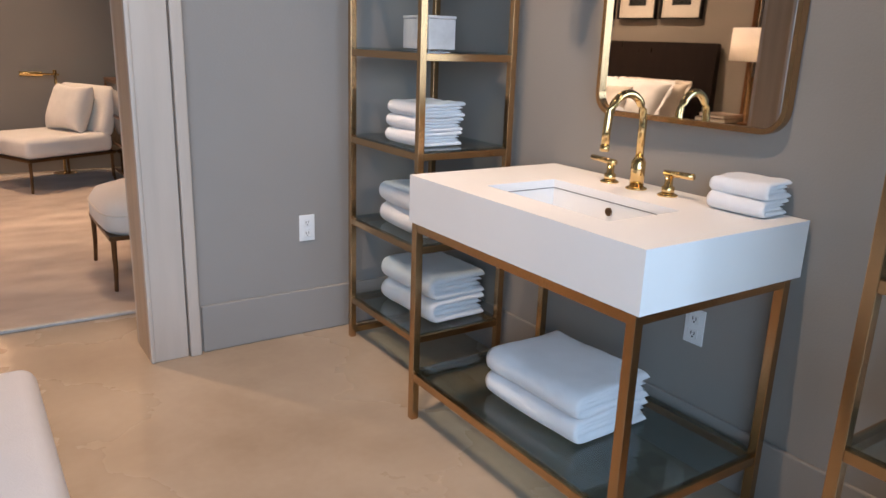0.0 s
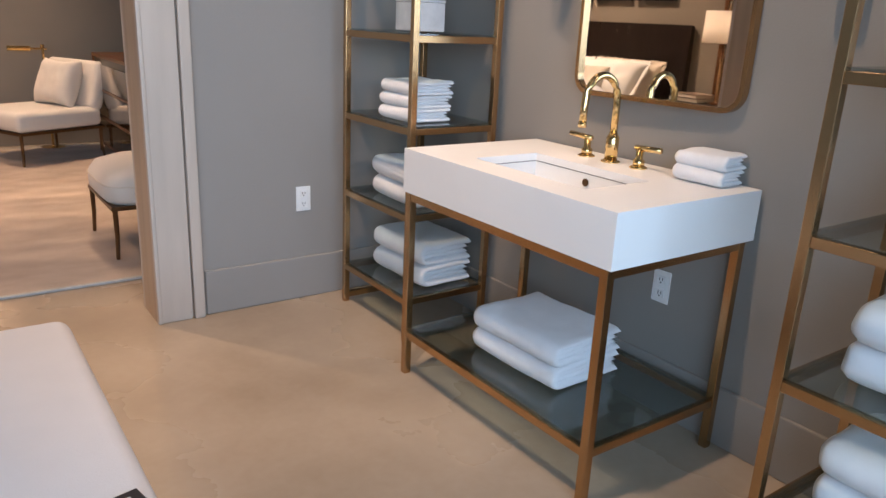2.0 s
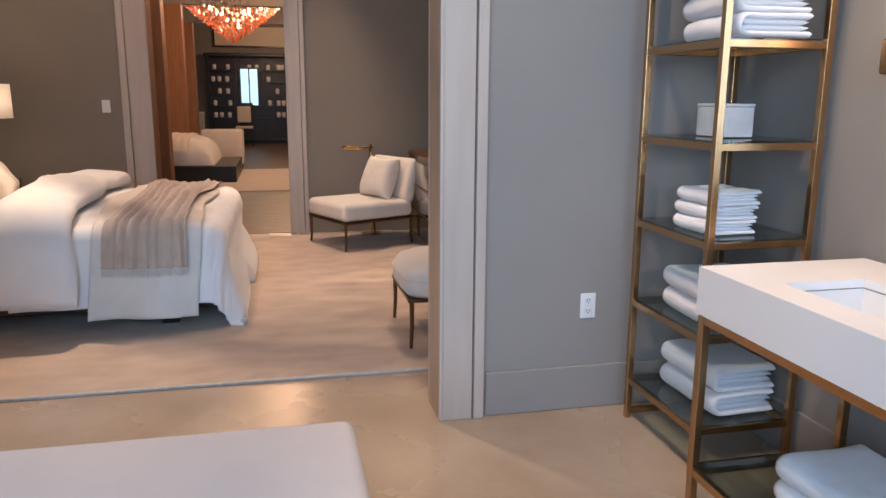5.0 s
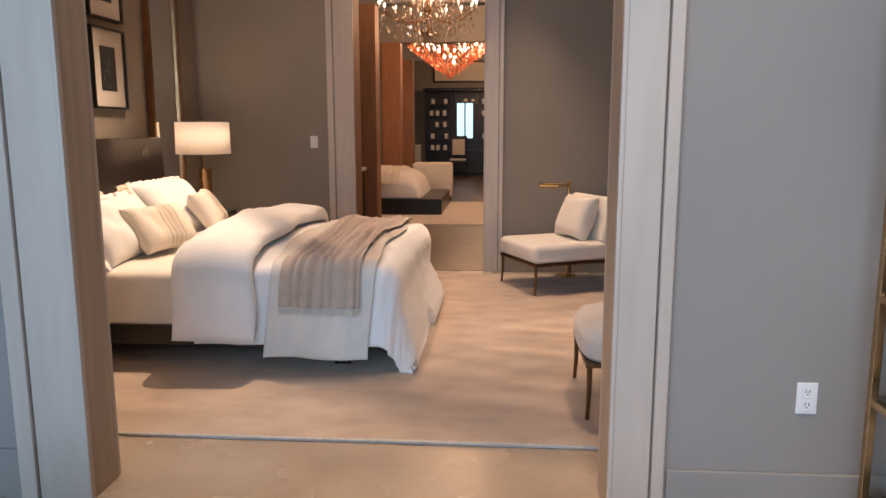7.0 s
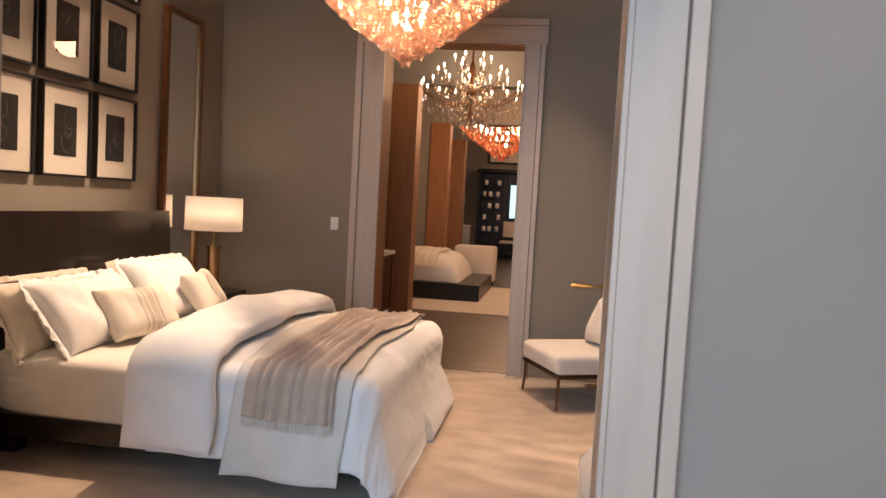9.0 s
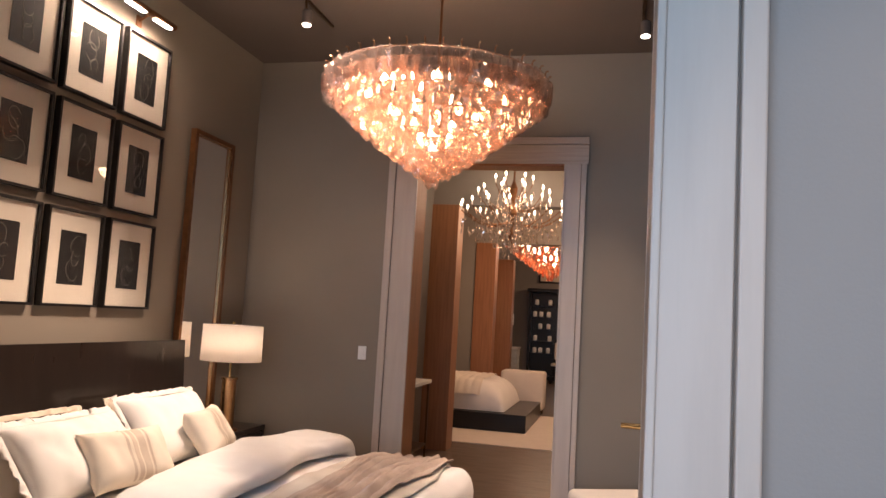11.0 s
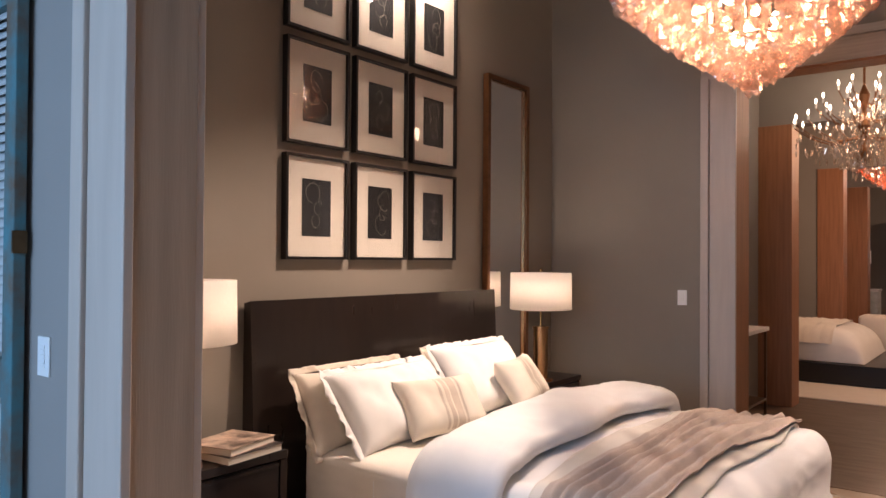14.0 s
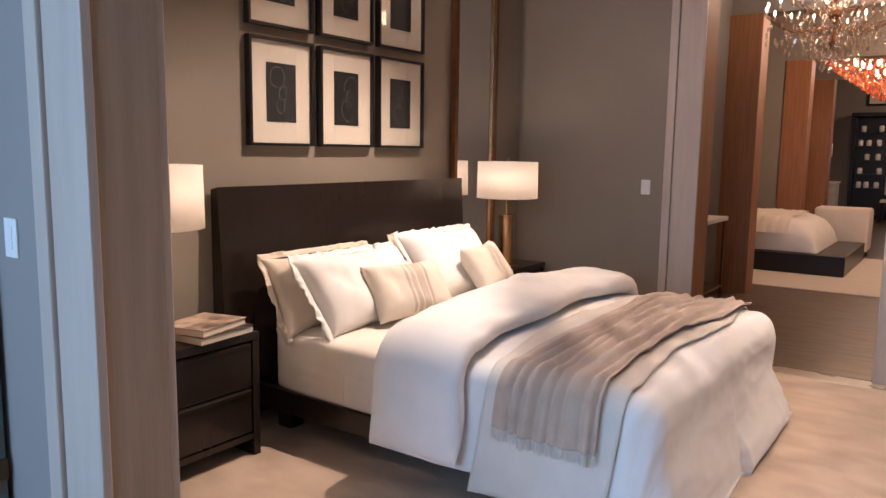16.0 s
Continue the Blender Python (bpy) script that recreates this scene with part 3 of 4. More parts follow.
tw = etagere(2.515, "tall brushed brass shelf tower with glass shelves and towels")
part("latch", box((1.722, 3.0755, 1.095), (1.74, 3.09, 1.185), 0.002), M_DARK, tw, "small dark latch")
etagere(0.372, "tall brushed brass shelf tower with glass shelves")
SZ = [0.2, 0.557, 0.907, 1.257, 1.605]
folded_towel("towel_stack", "folded white towels on the lowest glass shelf", 0.4, 0.27, 2, 0.098, pose(1.945, 2.765, SZ[0], 0, 0, 2))
folded_towel("towel_stack", "folded white bath towels on a glass shelf", 0.36, 0.27, 2, 0.088, pose(1.9, 2.75, SZ[1], 0, 0, -2))
folded_towel("towel_stack", "folded white hand towels on a glass shelf", 0.25, 0.2, 3, 0.055, pose(1.86, 2.72, SZ[2], 0, 0, 2))
folded_towel("towel_stack", "folded white bath towels on a high shelf", 0.4, 0.28, 3, 0.085, pose(1.92, 2.73, SZ[4], 0, 0, -2))
folded_towel("towel_stack", "large folded white towels on a low glass shelf", 0.4, 0.28, 2, 0.1, pose(1.965, 0.645, SZ[0], 0, 0, 2))
folded_towel("towel_stack", "large folded white towels on a low glass shelf", 0.42, 0.28, 2, 0.1, pose(1.95, 0.625, SZ[1], 0, 0, 3))
folded_towel("towel_stack", "folded white towels on a glass shelf", 0.36, 0.24, 2, 0.072, pose(1.985, 0.63, SZ[2], 0, 0, -2))
tray = thing("marble_tray", "pale marble tray on a glass shelf", "tray", pose(1.97, 0.66, SZ[3] + 0.002))
part("slab", box((-0.11, -0.19, 0), (0.11, 0.19, 0.012), 0.003), M_MARBLE, tray)
for lo, hi in (((-0.11, -0.19, 0.012), (-0.1, 0.19, 0.04)), ((0.1, -0.19, 0.012), (0.11, 0.19, 0.04)), ((-0.1, -0.19, 0.012), (0.1, -0.18, 0.04)), ((-0.1, 0.18, 0.012), (0.1, 0.19, 0.04))):
    part("rim", box(lo, hi, 0.002), M_MARBLE, tray)


def marble_box(m, w, d, h, label):
    t = thing("marble_box", label, "box", m, "marble boxes")
    part("body", box((-d / 2, -w / 2, 0.002), (d / 2, w / 2, h - 0.012), 0.003), M_MARBLE, t)
    part("lid", box((-d / 2 - 0.002, -w / 2 - 0.002, h - 0.011), (d / 2 + 0.002, w / 2 + 0.002, h), 0.003), M_MARBLE, t)


marble_box(pose(1.92, 2.79, SZ[3]), 0.19, 0.12, 0.125, "veined white marble box on a glass shelf")
marble_box(pose(1.985, 0.69, SZ[3] + 0.0145), 0.24, 0.15, 0.155, "veined pale marble box standing in a tray")
folded_towel("towel_stack", "folded white towels on a high shelf", 0.36, 0.26, 2, 0.08, pose(1.965, 0.64, SZ[4], 0, 0, 1))


def day_bench():
    t = thing("bench", "upholstered bench with a pale rounded seat pad", "bench")
    part("seat", box((-1.1, 0.85, 0.3), (0.44, 2.32, 0.453), 0.04, 5), M_BENCH, t, smooth=True)
    part("base", box((-1.06, 0.9, 0.24), (0.39, 2.24, 0.3), 0.004), M_UPH, t)
    for x in (-1.02, 0.32):
        for y in (0.94, 2.16):
            part("leg", box((x, y, 0), (x + 0.045, y + 0.045, 0.24), 0.004), M_BRONZE, t)


day_bench()
tg = thing("price_tag", "black card price tag lying on the bench", "tag", pose(0.36, 1.33, 0.4545, 0, 0, 12))
part("card", box((-0.055, -0.045, 0), (0.055, 0.045, 0.0015)), M_COVER2, tg)
for k in range(3):
    part("print_bar", box((-0.0, 0.022 - 0.014 * k, 0.0016), (0.035, 0.028 - 0.014 * k, 0.0021)), M_PLASTIC, tg)
part("logo_block", box((-0.04, -0.005, 0.0016), (-0.012, 0.02, 0.0021)), M_PLASTIC, tg)


def shutter():
    t = thing("shutter", "weathered teal and white louvred shutter against the wall", "shutter")
    x0, x1, y0, y1, h = -2.25, -1.665, PY - 0.055, PY - 0.017, 2.5
    part("stile", box((x1 - 0.075, y0, 0), (x1, y1, h), 0.004), M_TEAL, t)
    part("stile", box((x0, y0, 0), (x0 + 0.075, y1, h), 0.004), M_TEAL, t)
    for z in (0, 1.15, h - 0.12):
        part("rail", box((x0 + 0.075, y0 + 0.002, z), (x1 - 0.075, y1 - 0.002, z + 0.12), 0.003), M_TEAL, t)
    me = mesh_of("louver", box((x0 + 0.076, -0.022, -0.003), (x1 - 0.076, 0.022, 0.003)), M_LOUVER)
    z = 0.14
    while z < h - 0.13:
        if not 1.13 < z < 1.29:
            share("louver", me, t, pose(0, (y0 + y1) / 2, z, 50, 0, 0))
        z += 0.03
    for z in (0.5, 1.6):
        part("hinge", box((x1 - 0.002, y0 - 0.004, z), (x1 + 0.008, y1, z + 0.07)), M_BRONZE, t)


shutter()

# ---- bedroom ----
BY = 5.84


def pillow(name, label, w, h, th, material, m, group="", flange=0.0, stripes=False, category="pillow"):
    t = thing(name, label, category, m, group)
    seed = random.random() * 90

    def fn(u, v):
        a, b = 2 * u - 1, 2 * v - 1
        pinch = 1 - 0.09 * (1 - a * a) * b * b - 0.0
        x = a * w / 2 * (1 - 0.09 * (1 - b * b) * abs(a) ** 3)
        y = b * h / 2 * (1 - 0.13 * (1 - a * a) * abs(b) ** 3)
        return x, y, a, b

    def side(sg):
        def f(u, v):
            x, y, a, b = fn(u, v)
            e = max(0.0, (1 - a ** 4)) ** 0.55 * max(0.0, (1 - b ** 4)) ** 0.55
            z = sg * th / 2 * e
            wr = noise.noise((x * 7 + seed, y * 7, sg)) * 0.018 + noise.noise((x * 18 + seed, y * 12, sg)) * 0.006 - 0.02 * abs(noise.noise((x * 10 + seed, y * 5 + x * 6, sg))) * max(abs(a), abs(b)) ** 2
            return (x, y, z + wr * e)
        return f
    bm = sheet(side(1), 40, 30)
    b2 = sheet(side(-1), 40, 30)
    me = bpy.data.meshes.new("tmp")
    b2.to_mesh(me)
    b2.free()
    bm.from_mesh(me)
    bpy.data.meshes.remove(me)
    bmesh.ops.remove_doubles(bm, verts=bm.verts, dist=0.0008)
    part("cushion", bm, material, t, smooth=True)
    if flange:
        def fl(u, v):
            a = 2 * math.pi * u
            k = rounded[int(u * len(rounded)) % len(rounded)]
            o = 1 + flange / w * 2 * v
            x, y = k[0] * (1 + 2 * flange * v / w), k[1] * (1 + 2 * flange * v / h)
            return (x, y, 0.034 * v * noise.noise((x * 24 + seed, y * 24, 4)))
        rounded = []
        n = 44
        for i in range(n):
            rounded.append((-w / 2 * 0.96 + w * 0.96 * i / n, -h / 2 * 0.96))
        for i in range(n):
            rounded.append((w / 2 * 0.96, -h / 2 * 0.96 + h * 0.96 * i / n))
        for i in range(n):
            rounded.append((w / 2 * 0.96 - w * 0.96 * i / n, h / 2 * 0.96))
        for i in range(n):
            rounded.append((-w / 2 * 0.96, h / 2 * 0.96 - h * 0.96 * i / n))
        ob = part("flange", sheet(fl, 4 * n, 4, True), material, t, "ruffled flange edge", True)
        sd = ob.modifiers.new("thick", 'SOLIDIFY')
        sd.thickness = 0.004
    if stripes:
        for c, wd in ((-0.05, 0.016), (-0.01, 0.03), (0.04, 0.05), (0.085, 0.014)):
            def st(u, v, c=c, wd=wd):
                uu = 0.5 + (c + (u - 0.5) * wd) / w
                x, y, z = side(1)(uu, 0.02 + 0.96 * v)
                return (x, y, z + 0.002)
            part("stripe", sheet(st, 2, 30), M_STRIPE, t, smooth=True)
    return t


def upright(x, y, z, lean, turn=0):
    """Pose of a pillow standing on its long edge against the headboard: lean back by degrees."""
    return Matrix.Translation((x, y, z)) @ pose(0, 0, 0, 0, 0, turn) @ Matrix(((0, 0, 1, 0), (1, 0, 0, 0), (0, 1, 0, 0), (0, 0, 0, 1))) @ pose(0, 0, 0, -lean, 0, 0)


def bed():
    t = thing("bed", "king bed with dark wood frame and a low glossy headboard", "bed")

    def hb(u, v):
        # cross-section: leaning slab, thicker at the foot
        a = [(-2.535, 1.345), (-2.48, 1.36), (-2.455, 0.9), (-2.43, 0.3), (-2.43, 0.06), (-2.54, 0.06)]
        i = int(round(u * 6)) % 6
        y = 4.66 + 2.32 * v
        x, z = a[i]
        return (x, y, z)
    bm = sheet(hb, 6, 24, True)
    bmesh.ops.holes_fill(bm, edges=[e for e in bm.edges if e.is_boundary], sides=0)
    part("headboard", bm, M_DARK, t, "glossy espresso headboard")
    part("side_rail", box((-2.43, 4.83, 0.13), (-0.2, 4.88, 0.255), 0.006), M_DARK, t)
    part("side_rail", box((-2.43, 6.80, 0.13), (-0.2, 6.85, 0.255), 0.006), M_DARK, t)
    part("foot_rail", box((-0.2, 4.83, 0.13), (-0.15, 6.85, 0.255), 0.006), M_DARK, t)
    part("slat_deck", box((-2.34, 4.88, 0.2), (-0.2, 6.80, 0.24)), M_DARK, t)
    for x, y in ((-0.5, 4.9), (-0.5, 6.7), (-2.3, 4.9), (-2.3, 6.7)):
        part("leg", box((x, y, 0.0), (x + 0.1, y + 0.1, 0.14), 0.004), M_DARK, t)

    def matt(u, v):
        a = 2 * math.pi * u
        c, s = math.cos(a), math.sin(a)
        w, l, hh = 0.99, 1.1, 0.175
        y = BY + math.copysign(abs(c) ** 0.22, c) * w
        x = -1.3 + math.copysign(abs(s) ** 0.22, s) * l
        if v < 0.1:
            k, z = v / 0.1, 0.245
            x, y = -1.3 + (x + 1.27) * k * 0.98, BY + (y - BY) * k * 0.98
        elif v > 0.75:
            k = (1 - v) / 0.25
            kk = math.sin(k * math.pi / 2) if k < 1 else 1
            x, y = -1.3 + (x + 1.27) * min(1, kk ** 0.35), BY + (y - BY) * min(1, kk ** 0.35)
            z = 0.535 + 0.06 * (1 - k ** 3)
        else:
            z = 0.25 + 0.285 * (v - 0.1) / 0.65
            bulge = 0.012 * noise.noise((x * 4, y * 4, z * 14))
            y += math.copysign(bulge, y - BY)
        return (x, y, z)
    mt = thing("mattress", "thick mattress in a cream fitted sheet", "mattress")
    bm = sheet(matt, 120, 28, True)
    bmesh.ops.holes_fill(bm, edges=[e for e in bm.edges if e.is_boundary], sides=0)
    part("fitted_sheet", bm, M_SHEET, mt, smooth=True)
    part("hem", box((-1.75, BY - 0.996, 0.27), (-1.744, BY - 0.99, 0.5), 0.002), M_LINEN, mt)


bed()
TOPZ = 0.64
Y1, XE = 0.93, -0.2        # half width of the flat top, and its foot end


def drape(x, s, lift=0.0, wrinkle=1.0, r=0.12):
    """The place of a cloth point: x along the bed, s across from its middle line, falling over the side and the foot."""
    ex, ey = max(0.0, x - XE), max(0.0, abs(s) - Y1)
    d = math.hypot(ex, ey)
    sg = 1 if s >= 0 else -1
    bx, by = min(x, XE), sg * min(abs(s), Y1)
    crown = 0.06 * (1 - (by / Y1) ** 2) * min(1, max(0.15, (XE + 0.15 - x) / 0.6))
    if d < 1e-6:
        wz = 0.024 * noise.noise((x * 2.2, s * 2.2, 3)) + 0.012 * noise.noise((x * 6, s * 5, 5)) - 0.012 * abs(noise.noise((x * 9 + s * 3, s * 4 - x * 2, 6)))
        return Vector((bx, BY + by, TOPZ + crown + lift + wz * wrinkle))
    ux, uy = ex / d, sg * ey / d
    th = min(d / r, 1.45)
    along = d - r * th if d / r > 1.45 else 0.0
    h = r * math.sin(th) + along * 0.16
    v = r * (1 - math.cos(th)) + along * 0.985
    fold = 0.06 * noise.noise((x * 3.3, s * 0.7, 8 + sg)) * min(1, along / 0.25)
    h += (fold + 0.016 * noise.noise((x * 8, s * 2, 9)) - 0.01 * abs(noise.noise((x * 13, s * 5, 11)))) * wrinkle + lift
    wz = 0.02 * noise.noise((bx * 2.2, by * 2.2, 3)) * (1 - th / 1.45)
    return Vector((bx + ux * h, BY + by + uy * h, max(0.03, TOPZ + crown + lift * (1 - th / 1.45) - v + wz)))


def bedding():
    t = thing("duvet", "rumpled white duvet turned back near the pillows", "duvet")

    def fn(u, v):
        s = -1.47 + 2.94 * v
        x = -1.3 + 1.82 * u
        return drape(x, s)
    ob = part("cover", sheet(fn, 110, 130), M_LINEN, t, smooth=True)
    sd = ob.modifiers.new("thick", 'SOLIDIFY')
    sd.thickness, sd.offset = 0.028, -1

    def fold(u, v):
        # turned-back band: a soft closed roll lying across the bed
        a = 2 * math.pi * u
        s = -1.45 + 2.88 * v
        k = s / 1.4
        xc = -1.2 - 0.03 * k - 0.05 * noise.noise((s * 2, 0, 0))
        c, sn = math.cos(a), math.sin(a)
        w = 0.24 + 0.03 * noise.noise((s * 2, 1, 1))
        hh = 0.075 + 0.012 * noise.noise((s * 3, 2, 5))
        end = min(1, min(v, 1 - v) * 14) ** 0.5
        p0 = drape(xc + math.copysign(abs(c) ** 0.7, c) * w, s, 0.0, 0.6)
        hh += 0.008 * noise.noise((c * 1.3, s * 4, 3)) - 0.008 * abs(noise.noise((c * 3, s * 9, sn)))
        off = max(0.004, (hh + math.copysign(abs(sn) ** 0.8, sn) * hh * end))
        ey = max(0.0, abs(s) - Y1)
        q = min(1, ey / 0.17) * 1.35
        sg = 1 if s >= 0 else -1
        return p0 + Vector((0, sg * math.sin(q) * off, math.cos(q) * off))
    bm = sheet(fold, 40, 90, True)
    bmesh.ops.holes_fill(bm, edges=[e for e in bm.edges if e.is_boundary], sides=0)
    part("turned_back_band", bm, M_LINEN, t, smooth=True)

    b = thing("blanket", "oatmeal blanket laid across the foot of the bed", "blanket")

    def bl(u, v):
        s = -1.54 + 2.67 * v
        return drape(-0.86 + 0.62 * u + 0.02 * math.sin(s * 5), s, 0.022, 0.9)
    ob = part("cloth", sheet(bl, 36, 110), M_BLANKET, b, smooth=True)
    sd = ob.modifiers.new("thick", 'SOLIDIFY')
    sd.thickness = 0.006

    w = thing("throw", "gathered taupe knit throw with fringe over the bed", "throw")

    def th(u, v):
        s = -1.235 + 2.2 * v
        gather = 1 - 0.22 * math.exp(-((v - 0.45) / 0.3) ** 2)
        x = -0.55 + (u - 0.5) * 0.5 * gather + 0.06 * v
        ph = u * 7.5 + 1.3 * noise.noise((u * 3, v * 2.2, 1))
        ridge = 0.038 * abs(math.sin(math.pi * ph)) * (0.6 + 0.6 * noise.noise((u * 7, v * 3, 7)))
        return drape(x, s, 0.034 + max(0, ridge), 0.9)
    ob = part("knit", sheet(th, 110, 110), M_THROW, w, smooth=True)
    sd = ob.modifiers.new("thick", 'SOLIDIFY')
    sd.thickness = 0.005
    bm = bmesh.new()
    for k in range(90):
        u = (k + 0.5) / 90
        p = th(u, 0.0)
        q = p + Vector((random.uniform(-0.006, 0.006), random.uniform(-0.012, -0.002), -random.uniform(0.035, 0.055)))
        b3 = tube([p, (p + q) / 2 + Vector((random.uniform(-0.003, 0.003), 0, 0)), q], [0.003, 0.0025, 0.0015], 4)
        me = bpy.data.meshes.new("tmp")
        b3.to_mesh(me)
        b3.free()
        bm.from_mesh(me)
        bpy.data.meshes.remove(me)
    part("fringe", bm, M_BLANKET, w, "pale yarn fringe")


bedding()
pillow("sham_pillow", "sand linen sham leaning on the headboard", 0.86, 0.47, 0.2, M_SHAM, upright(-2.23, 5.25, 0.76, 26), "back pillows", 0.035)
pillow("sham_pillow", "sand linen sham leaning on the headboard", 0.82, 0.47, 0.2, M_SHAM, upright(-2.23, 6.33, 0.78, 27), "back pillows", 0.035)
pillow("bed_pillow", "plump white cotton pillow on the bed", 0.88, 0.5, 0.25, M_LINEN, upright(-2.03, 5.34, 0.77, 39), "white pillows", 0.04)
pillow("bed_pillow", "plump white cotton pillow on the bed", 0.84, 0.52, 0.25, M_LINEN, upright(-2.05, 6.25, 0.81, 37), "white pillows", 0.038)
pillow("lumbar_pillow", "small cream cushion with taupe woven stripes", 0.56, 0.36, 0.17, M_LUMBAR, upright(-1.8, 5.46, 0.77, 36, -14), "striped cushions", 0, True, "cushion")
pillow("lumbar_pillow", "small cream cushion with taupe woven stripes", 0.54, 0.36, 0.17, M_LUMBAR, upright(-1.83, 6.36, 0.79, 34, 12), "striped cushions", 0, True, "cushion")


def nightstand(y, label, half=0.29):
    t = thing("nightstand", label, "nightstand", group="nightstands")
    x0, x1, y0, y1 = -2.47, -2.07, y - half, y + half
    part("top", box((x0, y0, 0.615), (x1, y1, 0.655), 0.004), M_DARK, t)
    for a, b in ((y0, y0 + 0.04), (y1 - 0.04, y1)):
        part("side_panel", box((x0, a, 0.0), (x1 - 0.004, b, 0.614), 0.003), M_DARK, t)
    part("back_panel", box((x0, y0 + 0.04, 0.06), (x0 + 0.02, y1 - 0.04, 0.61)), M_DARK, t)
    part("bottom", box((x0 + 0.02, y0 + 0.04, 0.1), (x1 - 0.01, y1 - 0.04, 0.13)), M_DARK, t)
    for a, b in ((0.14, 0.365), (0.375, 0.605)):
        d = part("drawer", box((x0 + 0.03, y0 + 0.044, a), (x1 - 0.012, y1 - 0.044, b), 0.003), M_DARK, t)
        part("pull_lip", box((x1 - 0.014, y0 + 0.05, b - 0.022), (x1 - 0.002, y1 - 0.05, b - 0.006), 0.002), M_DARK, d)


LAMPS = (4.06, 7.18)
nightstand(4.21, "espresso wood nightstand holding books and a lamp", 0.37)
nightstand(7.36, "espresso wood nightstand holding a lamp")


def table_lamp(x, y, z0):
    t = thing("table_lamp", "bronze column lamp with a lit white drum shade", "table lamp", pose(x, y, z0), "bedside lamps")
    part("base", rev([(0.095, 0), (0.095, 0.015), (0.06, 0.022)], 36), M_FRAMEB, t, smooth=False)
    part("column", rev([(0.058, 0.022), (0.058, 0.4), (0.066, 0.405), (0.066, 0.42), (0.02, 0.425)], 36), M_BRASS, t)
    part("stem", rev([(0.008, 0.42), (0.008, 0.6)], 12), M_GOLD, t)
    bm = bmesh.new()
    n = 64
    rings = [[bm.verts.new((r * math.cos(2 * math.pi * i / n), r * math.sin(2 * math.pi * i / n), z)) for i in range(n)] for r, z in ((0.24, 0.553), (0.236, 0.835), (0.233, 0.835), (0.237, 0.553))]
    for k in range(4):
        a, b = rings[k], rings[(k + 1) % 4]
        for i in range(n):
            bm.faces.new((a[i], a[(i + 1) % n], b[(i + 1) % n], b[i]))
    part("shade", bm, M_SHADE, t, "white linen drum shade", True)
    part("finial", rev([(0.012, 0.845), (0.012, 0.86), (0.004, 0.87)], 12), M_GOLD, t)
    part("spider", box((-0.233, -0.004, 0.825), (0.233, 0.004, 0.83)), M_GOLD, t)
    part("bulb", rev([(0.012, 0.6), (0.032, 0.64), (0.034, 0.67), (0.018, 0.7), (0.004, 0.705)], 20), M_BULB, t, smooth=True)
    lamp('POINT', "lamp_light", pose(x, y, z0 + 0.74), 3.4, (1.0, 0.86, 0.74), radius=0.04)


for yy in LAMPS:
    table_lamp(-2.18, yy, 0.656)


def book(z, w, d, h, m, cover):
    t = thing("book", "thick hardcover book lying on the nightstand", "book", m, "stacked books")
    part("page_block", box((-d / 2 + 0.003, -w / 2 + 0.003, 0.003), (d / 2 - 0.006, w / 2 - 0.006, h - 0.003)), M_PAPER, t)
    part("front_cover", box((-d / 2, -w / 2, h - 0.003), (d / 2, w / 2, h), 0.0008), cover, t)
    part("back_cover", box((-d / 2, -w / 2, 0), (d / 2, w / 2, 0.003), 0.0008), cover, t)
    part("spine", box((-d / 2 - 0.003, -w / 2, 0.0), (-d / 2, w / 2, h), 0.0008), cover, t)


book(0, 0.34, 0.27, 0.038, pose(-2.19, 4.37, 0.656, 0, 0, 6), M_COVER2)
book(0, 0.32, 0.26, 0.034, pose(-2.20, 4.35, 0.695, 0, 0, 14), M_COVER)

# framed drawings, three by three
TOHEAD = Matrix(((0, 0, 1, HX), (1, 0, 0, 0), (0, 1, 0, 0), (0, 0, 0, 1)))


def rect(w, h):
    return [(w / 2, h / 2), (-w / 2, h / 2), (-w / 2, -h / 2), (w / 2, -h / 2)]


def framed_print(y, z):
    t = thing("framed_print", "black framed line drawing on a dark sheet with cream mat", "picture", group="grid of framed prints")
    m = TOHEAD @ Matrix.Translation((y, z, 0))
    part("frame", ring_frame(rect(0.495, 0.61), rect(0.462, 0.577), 0.002, 0.045, m), M_BLACK, t)
    part("mat_board", slab(rect(0.463, 0.578), 0.004, 0.022, m), M_MATBOARD, t, "cream mat board")
    pr = part("print", slab(rect(0.225, 0.335), 0.0225, 0.0245, m), M_INK, t, "black sheet with a chalk line drawing")
    seed = random.random() * 40
    for j in range(3):
        pts = []
        cy, cz, r = random.uniform(-0.03, 0.03), 0.08 - 0.08 * j, random.uniform(0.03, 0.055)
        a0 = random.uniform(0, 6)
        for i in range(22):
            a = a0 + i * 0.24
            rr = r * (1 + 0.35 * noise.noise((seed + i * 0.15, j, 0)))
            pts.append(m @ Vector((cy + rr * math.cos(a), cz + rr * 1.25 * math.sin(a), 0.0252)))
        part("drawn_line", tube(pts, 0.0011, 4), M_LINE, pr)
    g = part("glass", slab(rect(0.463, 0.578), 0.034, 0.036, m), M_PANE, t, "picture glass")
    g.visible_shadow = False


for zz in (3.225, 2.56, 1.89):
    for yy in (5.165, 5.715, 6.265):
        framed_print(yy, zz)


